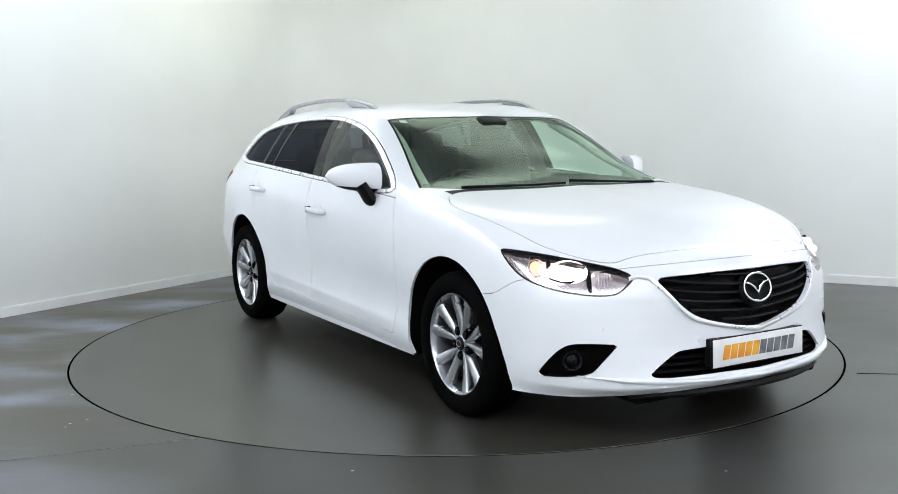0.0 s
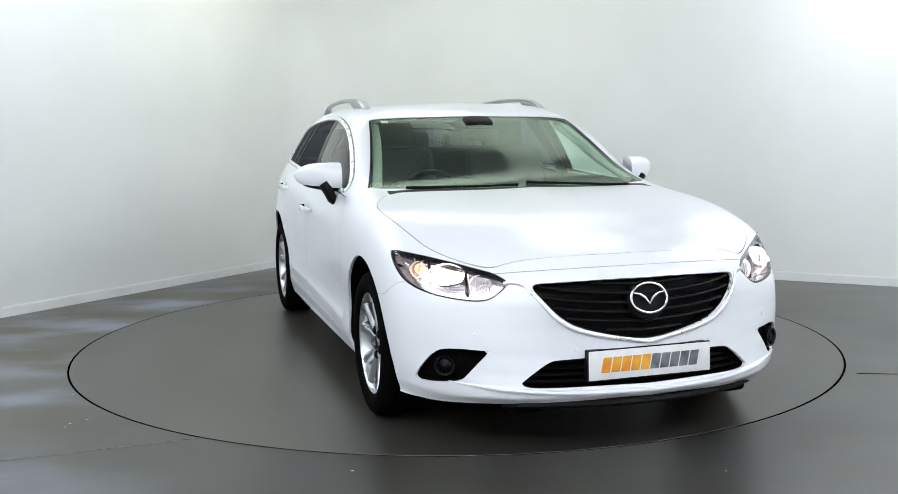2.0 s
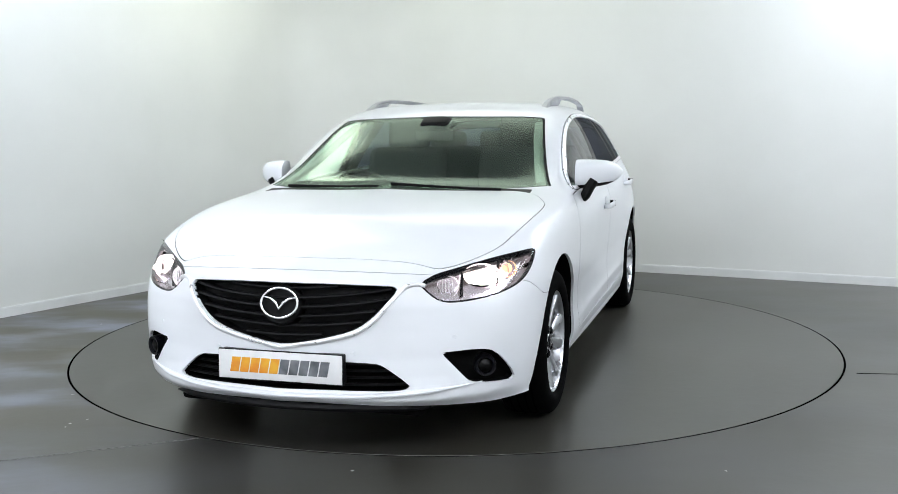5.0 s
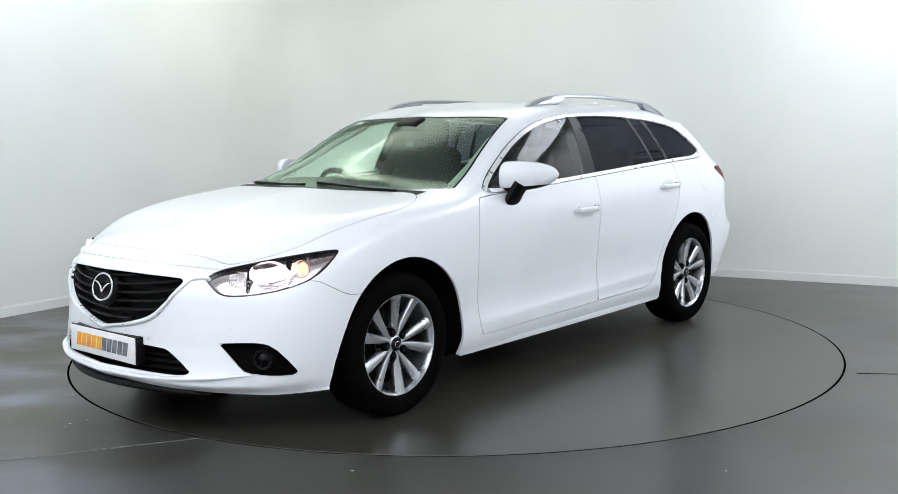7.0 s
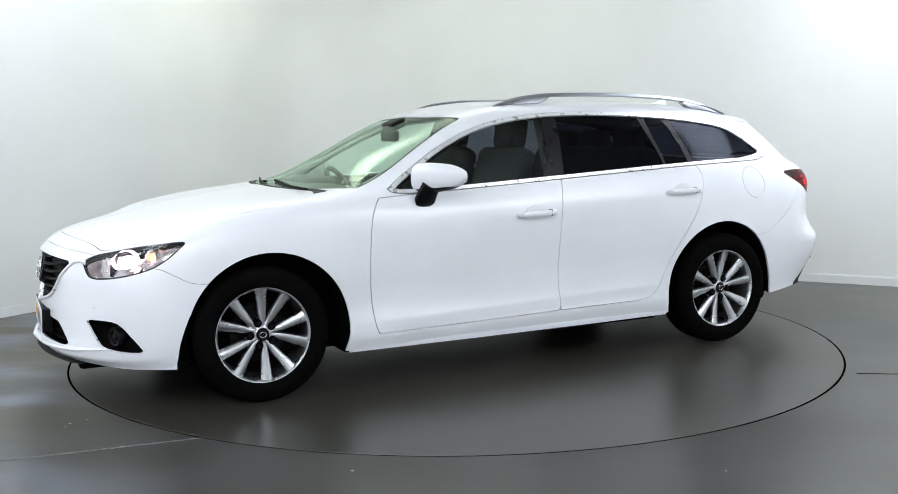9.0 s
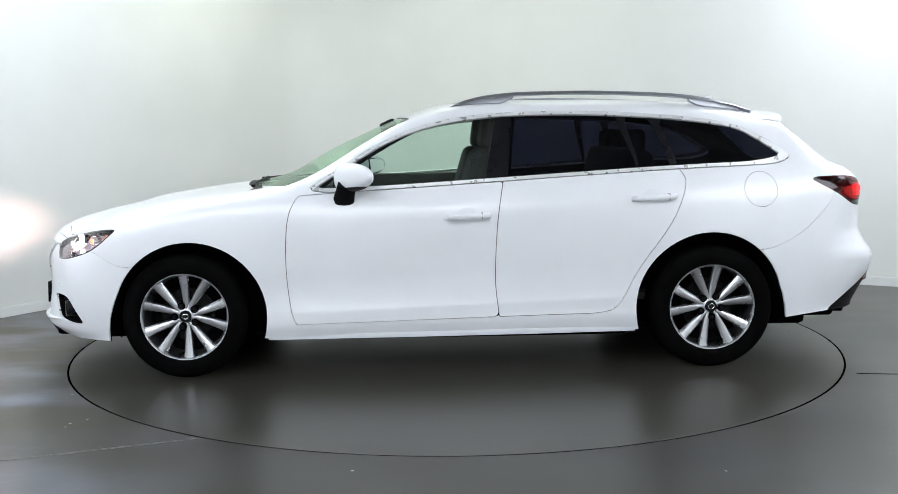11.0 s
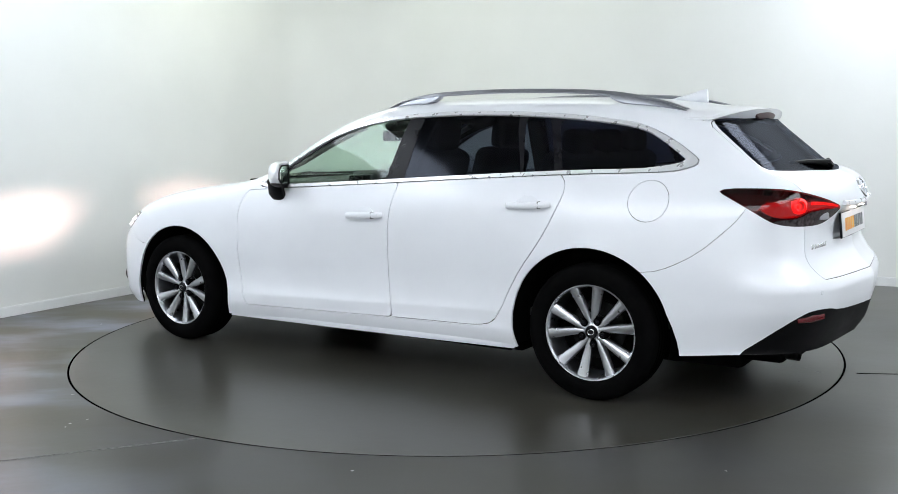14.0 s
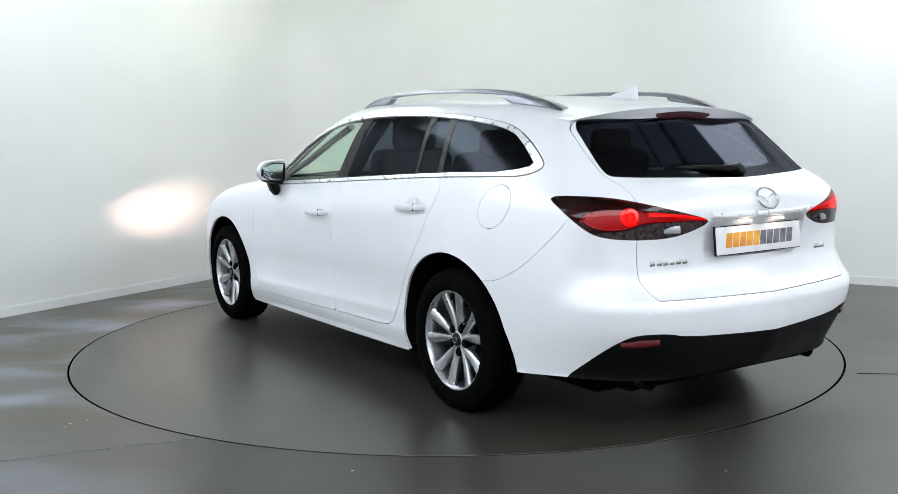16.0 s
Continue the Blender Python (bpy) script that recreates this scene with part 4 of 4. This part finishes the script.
bmesh.ops.recalc_face_normals(sp, faces=sp.faces)
spoiler = part("spoiler", sp, PAINT, car, "white roof spoiler")
part("spoiler_underside", sweep([(-1.885 + .075 * (abs(y) / .54) ** 2.2, y, 1.293 - .016 * (abs(y) / .54) ** 2) for y in np.linspace(-.54, .54, 21)], [.07] * 21, [.014] * 21), GLOSS_BLACK, spoiler)
part("brake_lamp", sweep([(-1.918 + .010 * (abs(y) / .16) ** 2, y, 1.321 - .004 * (abs(y) / .16) ** 2) for y in np.linspace(-.165, .165, 13)], [.024] * 13, [.046 * min(1, .35 + (.165 - abs(y)) / .05) for y in np.linspace(-.165, .165, 13)], power=4), BRAKE, spoiler, "dark red high brake lamp")
# tailgate fittings
half = [(skin_rear(y, z) - .006, y, z) for y, z in curve([(.30, .914), (.24, .910), (.16, .908), (0, .910)], 5)]
pts = [(x, -y, z) for x, y, z in half] + half[-2::-1]
part("garnish", sweep(pts, [.022] * len(pts), [.022] * len(pts)), SATIN, tailgate, "bright strip over the number plate")
emblem("badge", skin_rear(0, .968) - .006, .968, 26, .78, tailgate, -1)
number_plate(-2.340, .806, -6, .520, .111, -1, GLOSS_BLACK)
for s in (1, -1):
    part("plate_lamp", block((.02, .05, .006), (-2.356, .10 * s, .882), .002), PLATE_LIGHT, tailgate, "small lit number plate lamp")
for y0, n, wd in ((.548, 6, .027), (-.44, 3, .022)):
    bm = bmesh.new()
    for i in range(n):
        yy = y0 - i * (wd + .005) * (1 if y0 > 0 else 1)
        block((.004, wd, .020), (skin_rear(yy, .735) - .001, yy, .735), .001, bm=bm)
    part("badge_bars", bm, CHROME, tailgate, "row of small chrome bars")
w = part("rear_wiper", sweep([(-2.215, .02, 1.070), (-2.212, .0, 1.085), (-2.150, .13, 1.092), (-2.105, .30, 1.090)], [.05, .05, .03, .018], [.036, .036, .022, .014]), BLACK, car, "black rear window wiper")
part("cap", moved(lathe([(.001, .02), (.024, .016), (.03, -.01)], 20, "X"), pose(-2.215, -.02, 1.078, 0, -35, 180)), BLACK, w)
part("tow_step", block((.4, .9, .05), (-2.03, 0, .25), .02), LINING, car)

# ---- roof: rails and fin ----
def strip_along(rows, half_width, lean):
    """A bar through stations (x, y, top, underside), with rounded edges and its upper edge leaning inwards."""
    b, rings = bmesh.new(), []
    for x, y, zt, zb in rows:
        e = min(.006, (zt - zb) * .4)
        sec = [(half_width, zb + e), (half_width - e, zb), (-half_width + e, zb), (-half_width, zb + e), (-half_width - lean, zt - e), (-half_width - lean + e, zt), (half_width - lean - e, zt), (half_width - lean, zt - e)]
        rings.append([b.verts.new((x, y + dy, z)) for dy, z in sec])
    for p, q in zip(rings, rings[1:]):
        for k in range(8):
            b.faces.new((p[k], p[(k + 1) % 8], q[(k + 1) % 8], q[k]))
    b.faces.new(rings[0])
    b.faces.new(rings[-1])
    bmesh.ops.recalc_face_normals(b, faces=b.faces)
    return b


RAIL_TOP = [(0.0, .548, 1.380), (-.08, .552, 1.415), (-.18, .556, 1.441), (-.28, .558, 1.454), (-.40, .560, 1.463), (-.70, .560, 1.467), (-1.0, .552, 1.460), (-1.285, .535, 1.443), (-1.42, .522, 1.424), (-1.50, .512, 1.407), (-1.60, .500, 1.382), (-1.69, .490, 1.350)]
for s in (1, -1):
    arc = curve(RAIL_TOP, 4)
    n = len(arc)
    bar = [(x, y, z, z - .005 - .017 * min(1, 4 * min(i, n - 1 - i) / n)) for i, (x, y, z) in enumerate(arc)]
    mirrored = pose(0, 0, 0) if s == 1 else Matrix.Diagonal((1, -1, 1, 1))
    rail = part("roof_rail", moved(strip_along(bar, .019, .006), mirrored), RAIL, car, "satin silver roof rail")
    for lo, hi in ((-.37, .01), (-1.72, -1.31)):
        foot = []
        for x, y, z in arc:
            if lo <= x <= hi:
                k = max(0, min(1, (x - lo) / .09)) if lo > -1 else max(0, min(1, (hi - x) / .09))
                base = skin_z(x, y) - .006
                foot.append((x, y, z - .012, min(z - .016, z - .020 + (base - z + .020) * k ** .6)))
        part("foot", moved(strip_along(foot, .021, .004), mirrored), RAIL, rail)
bm = sweep([(-1.42, 0, 1.398), (-1.50, 0, 1.408), (-1.560, 0, 1.414), (-1.600, 0, 1.418), (-1.622, 0, 1.420)], [.02, .055, .05, .04, .028], [.012, .034, .054, .068, .072])
part("antenna_fin", bm, PAINT, car, "white shark-fin aerial")


# ---- mirrors, handles, wipers ----
def mirror(s):
    top = new("door_mirror")
    top.parent = front_doors[0 if s == 1 else 1]
    bm = bmesh.new()
    rows, cols = 12, 24
    grid = []
    for i in range(rows + 1):
        u = i / rows
        y = .835 + .222 * u
        half_h = .073 * (1 - .42 * u * u) * math.sqrt(max(0, 1 - max(0, (u - .58) / .42) ** 2.2)) + .003
        dep = .072 * (1 - .45 * u) * math.sqrt(max(0, 1 - max(0, (u - .62) / .38) ** 2)) + .003
        ring = []
        for j in range(cols):
            a = 2 * math.pi * j / cols
            c, q = math.cos(a), math.sin(a)
            x = dep * math.copysign(abs(c) ** .8, c)
            x = max(x, -.032)
            z = half_h * math.copysign(abs(q) ** .75, q)
            ring.append(bm.verts.new((.520 - .125 * u ** 1.6 + x, y * s, 1.026 + .010 * u + z)))
        grid.append(ring)
    for p, q in zip(grid, grid[1:]):
        for j in range(cols):
            bm.faces.new((p[j], p[(j + 1) % cols], q[(j + 1) % cols], q[j]))
    bm.faces.new(grid[0])
    bm.faces.new(grid[-1])
    bmesh.ops.recalc_face_normals(bm, faces=bm.faces)
    low = bm.copy()
    bmesh.ops.bisect_plane(bm, geom=bm.verts[:] + bm.edges[:] + bm.faces[:], plane_co=(0, .92 * s, .978), plane_no=(0, .10 * s, -1), clear_outer=True)
    bmesh.ops.bisect_plane(low, geom=low.verts[:] + low.edges[:] + low.faces[:], plane_co=(0, .92 * s, .978), plane_no=(0, -.10 * s, 1), clear_outer=True)
    part("cap", bm, PAINT, top, "white mirror cap")
    part("base", low, BLACK, top)
    part("glass", sweep([(.482, .850 * s, 1.026), (.447, .935 * s, 1.030), (.389, 1.015 * s, 1.032)], [.004] * 3, [.10, .10, .055]), CHROME, top, "mirror glass")
    part("back_frame", sweep([(.490, .838 * s, 1.022), (.455, .935 * s, 1.028), (.391, 1.032 * s, 1.030)], [.012] * 3, [.122, .116, .045]), BLACK, top)
    part("foot", sweep([(.545, .866 * s, .890), (.542, .880 * s, .915), (.530, .900 * s, .960), (.520, .918 * s, .992)], [.03, .05, .055, .06], [.085, .11, .10, .10], up=(1, 0, 0)), BLACK, top)


def handle(x, z, s, door):
    y = skin_y(x, z)
    top = part("door_handle", sweep([(x + .115, (y + .004) * s, z - .006), (x + .095, (y + .030) * s, z - .002), (x + .03, (y + .040) * s, z), (x - .06, (y + .036) * s, z + .003), (x - .105, (y + .024) * s, z + .005), (x - .118, (y + .004) * s, z + .006)],
               [.012, .016, .018, .018, .016, .012], [.022, .030, .032, .032, .030, .024]), PAINT, door)
    part("recess", sweep([(x + .06, (y + .0) * s, z + .002), (x + .02, (y - .003) * s, z + .008), (x - .03, (y - .003) * s, z + .008), (x - .06, y * s, z + .004)], [.006, .008, .008, .006], [.03, .075, .075, .03]), PAINT, top)
    part("lock_seam", block((.003, .03, .034), (x - .072, (y + .026) * s, z + .003)), GROOVE, top)


for s in (1, -1):
    mirror(s)
    handle(-.090, .824, s, front_doors[0 if s == 1 else 1])
    handle(-1.058, .905, s, rear_doors[0 if s == 1 else 1])
for y0, y1 in ((.56, .0), (-.06, -.60)):
    arm = [(x, y, skin_z(x, y) + .006) for x, y in ((1.09 - .12 * abs(y0) ** 2, y0), (1.07, (y0 * 2 + y1) / 3), (1.05 - .20 * abs(y1) ** 2, y1))]
    part("wiper", sweep(arm, [.022, .016, .012], [.014, .012, .016]), BLACK, car, "black windscreen wiper")
# sill strip and mud flaps
for s in (1, -1):
    part("sill", sweep([(.95, .864 * s, .216), (.3, .866 * s, .218), (-.4, .866 * s, .222), (-.97, .864 * s, .228)], [.012] * 4, [.056] * 4), PAINT, car)


# ---- wheels ----
def wheel_arch(x, z, s):
    bm = bmesh.new()
    rings = []
    for y in (.925, .60):
        rings.append([bm.verts.new((x + .3885 * math.cos(a), y * s if y < .7 else (skin_y(x + .3885 * math.cos(a), max(.22, z + .3885 * math.sin(a))) - .012) * s, z + .3885 * math.sin(a))) for a in np.linspace(-.27, math.pi + .27, 40)])
    for i in range(39):
        bm.faces.new((rings[0][i], rings[0][i + 1], rings[1][i + 1], rings[1][i]))
    bm.faces.new(rings[1])
    bmesh.ops.recalc_face_normals(bm, faces=bm.faces)
    part("arch_liner", bm, LINING, car)


def wheel():
    top = new("wheel")
    R = .322
    prof = [(.222, .082), (.228, .100), (.262, .112), (.294, .106), (.312, .092), (.320, .075), (R, .05), (R, -.05), (.320, -.075), (.312, -.092), (.262, -.112), (.222, -.09)]
    prof = [tuple(p) for p in pchip(np.array(prof), 3)]
    tyre = part("tyre", lathe(prof, 72, "Y"), RUBBER, top, "black road tyre")
    for y in (-.05, -.018, .018, .05):
        part("tread_groove", lathe([(R + .0015, y - .004), (R + .0015, y + .004)], 72, "Y"), GROOVE, tyre)
    rim = part("rim", lathe([(.200, -.08), (.206, .03), (.211, .070), (.216, .088), (.221, .094), (.231, .096), (.235, .089), (.226, .06), (.205, -.08)], 72, "Y"), ALLOY, top, "silver ten-spoke alloy rim")
    part("brake_disc", lathe([(.02, -.008), (.138, -.008), (.140, -.014), (.138, -.028), (.02, -.028)], 48, "Y"), STEEL, top)
    part("back_plate", lathe([(.001, -.04), (.205, -.04)], 48, "Y"), LINING, top)
    part("hub", lathe([(.001, .070), (.030, .070), (.034, .066), (.044, .064), (.064, .058), (.073, .050), (.076, .034), (.074, .01)], 40, "Y"), ALLOY, rim)
    part("hub_cap", lathe([(.001, .078), (.026, .077), (.031, .072), (.031, .06)], 32, "Y"), GLOSS_BLACK, rim, "black hub cap")
    cap = sweep([(.016 * math.cos(a), .079, .013 * math.sin(a)) for a in np.linspace(0, 2 * math.pi, 17)], [.003] * 17, [.003] * 17, up=(0, 1, 0))
    part("cap_ring", cap, CHROME, rim)
    # ten spokes in five pairs that spread from the hub to the rim: distance out, aside, width, depth, height
    stations = [(.028, .007, .020, .020, .064), (.055, .013, .027, .026, .066), (.085, .0215, .036, .030, .068), (.125, .034, .042, .030, .073), (.170, .050, .050, .026, .080), (.202, .062, .057, .020, .086), (.218, .068, .062, .012, .090)]
    spokes = []
    for hand in (1, -1):
        spoke, rings = bmesh.new(), []
        for r, aside, w, th, y in stations:
            sec = [(-w / 2, -th), (-w / 2, -.009), (-w * .40, -.002), (-w * .12, .0015), (w * .30, -.002), (w / 2, -.011), (w / 2, -th)]
            rings.append([spoke.verts.new(((px_ + aside) * hand, y + py_, r)) for px_, py_ in sec])
        for p, q in zip(rings, rings[1:]):
            for k in range(7):
                spoke.faces.new((p[k], p[(k + 1) % 7], q[(k + 1) % 7], q[k]))
        spoke.faces.new(rings[0])
        spoke.faces.new(rings[-1])
        bmesh.ops.recalc_face_normals(spoke, faces=spoke.faces)
        spokes.append(part("spoke", spoke, ALLOY, rim))
    for first_spoke in spokes:
        first_spoke.matrix_basis = pose(0, 0, 0, 0, 56, 0)
        for i in range(1, 5):
            ob = new("spoke", first_spoke.data)
            ob.parent, ob.matrix_basis = rim, pose(0, 0, 0, 0, 56 - 72 * i, 0)
    for i in range(5):
        a = radians(72 * i - 2)
        bm = lathe([(.001, .0755), (.0105, .0755), (.0125, .071), (.0125, .02)], 12, "Y")
        part("wheel_nut", moved(bm, pose(.057 * math.cos(a), 0, .057 * math.sin(a))), GLOSS_BLACK, rim)
        bm = lathe([(.0125, .068), (.0180, .0695), (.0195, .067), (.0195, .02)], 16, "Y")
        part("nut_seat", moved(bm, pose(.057 * math.cos(a), 0, .057 * math.sin(a))), GROOVE, rim)
    return top


first = wheel()
first.parent = car
first.matrix_basis = pose(1.375, .790, .3215)
spots = [(-1.375, .784, 1), (1.375, -.790, -1), (-1.375, -.784, -1)]
for x, y, s in spots:
    w = copy_thing(first, pose(x, y, .3215, 0, 24 if s > 0 else 10, 0 if s > 0 else 180))
for x, z in ((1.338, .318), (-1.36, .328)):
    for s in (1, -1):
        wheel_arch(x, z, s)

# ---- underbody and cabin ----
part("underbody", block((3.9, 1.16, .13), (-.05, 0, .225), .03, bm=block((1.86, 1.66, .10), (-.01, 0, .225), .02)), LINING, car)
# extra low tray, unseen, added to keep light from under the car
part("shade_tray", block((3.3, 1.12, .05), (-.05, 0, .180), .02, bm=block((1.90, 1.50, .06), (-.01, 0, .190), .02)), LINING, car)
part("rear_undertray", block((.62, 1.10, .08), (-1.86, 0, .24), .02), LINING, car)
part("front_undertray", block((.56, 1.05, .06), (1.88, 0, .20), .02), LINING, car)
part("engine_bay", block((.62, 1.05, .42), (1.45, 0, .52), .05), LINING, car)
part("cabin_floor", block((2.85, 1.42, .04), (-.58, 0, .36), .01), DASH, car)
dash = bmesh.new()
block((.42, 1.40, .22), (.86, 0, .86), .06, 3, bm=dash)
block((.30, 1.16, .45), (.95, 0, .62), .04, 2, bm=dash)
block((.60, .26, .34), (.55, 0, .52), .04, 2, bm=dash)
block((.20, .42, .08), (.74, -.36, .965), .035, 3, bm=dash)
dashboard = part("dashboard", dash, DASH, car, "dark moulded dashboard")
part("screen", block((.02, .20, .12), (.66, 0, .93), .008, turn=(0, -15, 0)), GLOSS_BLACK, dashboard)
sw = part("steering_wheel", moved(sweep([(0, .18 * math.cos(a), .18 * math.sin(a)) for a in np.linspace(0, 2 * math.pi, 33)], [.03] * 33, [.03] * 33, up=(1, 0, 0)), pose(.53, -.36, .88, 0, 25, 0)), GLOSS_BLACK, car, "black three-spoke steering wheel")
part("spokes", moved(block((.03, .34, .05), (0, 0, 0), .012, bm=block((.03, .05, .17), (0, 0, -.085), .01)), pose(.53, -.36, .88, 0, 25, 0)), DASH, sw)
part("airbag", moved(block((.05, .14, .12), (-.01, 0, 0), .03, 3), pose(.53, -.36, .88, 0, 25, 0)), DASH, sw)


def seat(x, y):
    top = new("seat")
    top.parent = car
    part("cushion", block((.50, .50, .18), (x, y, .54), .06, 3, turn=(0, -6, 0)), FABRIC, top)
    part("backrest", block((.15, .50, .62), (x - .30, y, .86), .06, 3, turn=(0, -16, 0)), FABRIC, top)
    h = part("headrest", block((.10, .27, .19), (x - .40, y, 1.245), .045, 3, turn=(0, -8, 0)), FABRIC, top)
    part("post", sweep([(x - .39, y - .06, 1.10), (x - .40, y - .06, 1.2)], [.012] * 2, [.012] * 2, up=(1, 0, 0)), CHROME, h)
    part("post", sweep([(x - .39, y + .06, 1.10), (x - .40, y + .06, 1.2)], [.012] * 2, [.012] * 2, up=(1, 0, 0)), CHROME, h)


seat(.16, .36)
seat(.16, -.36)
bench = new("rear_bench")
bench.parent = car
part("cushion", block((.50, 1.25, .18), (-.68, 0, .58), .06, 3), FABRIC, bench)
part("backrest", block((.16, 1.25, .60), (-.98, 0, .86), .06, 3, turn=(0, -18, 0)), FABRIC, bench)
for y in (-.36, 0, .36):
    part("headrest", block((.09, .26, .14), (-1.07, y, 1.19), .04, 3), FABRIC, bench)
# headliner under the roof skin
roof_in, _ = cut(SKIN, within("top", [(.20, -.3), (.20, .50), (-.1, .53), (-1.5, .50), (-1.68, .45), (-1.70, 0), (-1.7, -.3)], 1, lambda v: v[:, 2] > 1.2))
panel("headliner", push(roof_in, -0.03), HEADLINER, car, 0, 0.0, "pale cloth headliner")
part("rear_view_mirror", block((.03, .23, .065), (.36, 0, 1.235), .02, 3), BLACK, car)
part("sensor_pod", block((.10, .17, .05), (.33, 0, 1.30), .02, 3, turn=(0, 24, 0)), BLACK, car)
part("screen_sticker", block((.03, .04, .003), (.235, -.515, 1.312), .001, turn=(0, 24, 0)), PLATE, car)
for s in (1, -1):
    q = [(.80, .70 * s, .985), (.567, .640 * s, 1.085), (.352, .59 * s, 1.20), (.15, .555 * s, 1.29)]
    part("a_pillar_lining", sweep(q, [.05] * 4, [.03] * 4), HEADLINER, car)
    part("b_pillar_lining", sweep([(-.26, .80 * s, .98), (-.28, .70 * s, 1.16), (-.31, .585 * s, 1.33)], [.12] * 3, [.03] * 3, up=(0, 1, 0)), DASH, car)
    part("door_card", block((1.72, .05, .60), (-.085, .80 * s, .68), .02), DASH, car)


# ---- what moves: the turntable and the car on it turn about the origin ----
TURN = [(0.0, -58.88), (0.5, -59.77), (1.0, -62.3), (1.5, -66.18), (2.0, -71.99), (2.5, -77.7), (3.0, -83.67), (3.5, -89.49), (4.0, -95.38), (4.5, -101.16), (5.0, -107.09), (7.5, -136.36), (8.0, -142.24), (8.5, -148.09), (9.0, -153.97), (11.5, -183.52), (12.0, -189.41), (12.5, -195.27), (13.0, -201.15), (13.5, -206.99), (14.0, -212.84), (14.5, -218.66), (15.0, -224.49), (15.5, -230.29), (16.0, -236.2)]
OFFSET = pose(0.058, 0.020, 0)


def motions():
    walk(table, [(t, pose(0, 0, 0, 0, 0, a)) for t, a in TURN])
    walk(car, [(t, pose(0, 0, 0, 0, 0, a) @ OFFSET) for t, a in TURN])


motions()
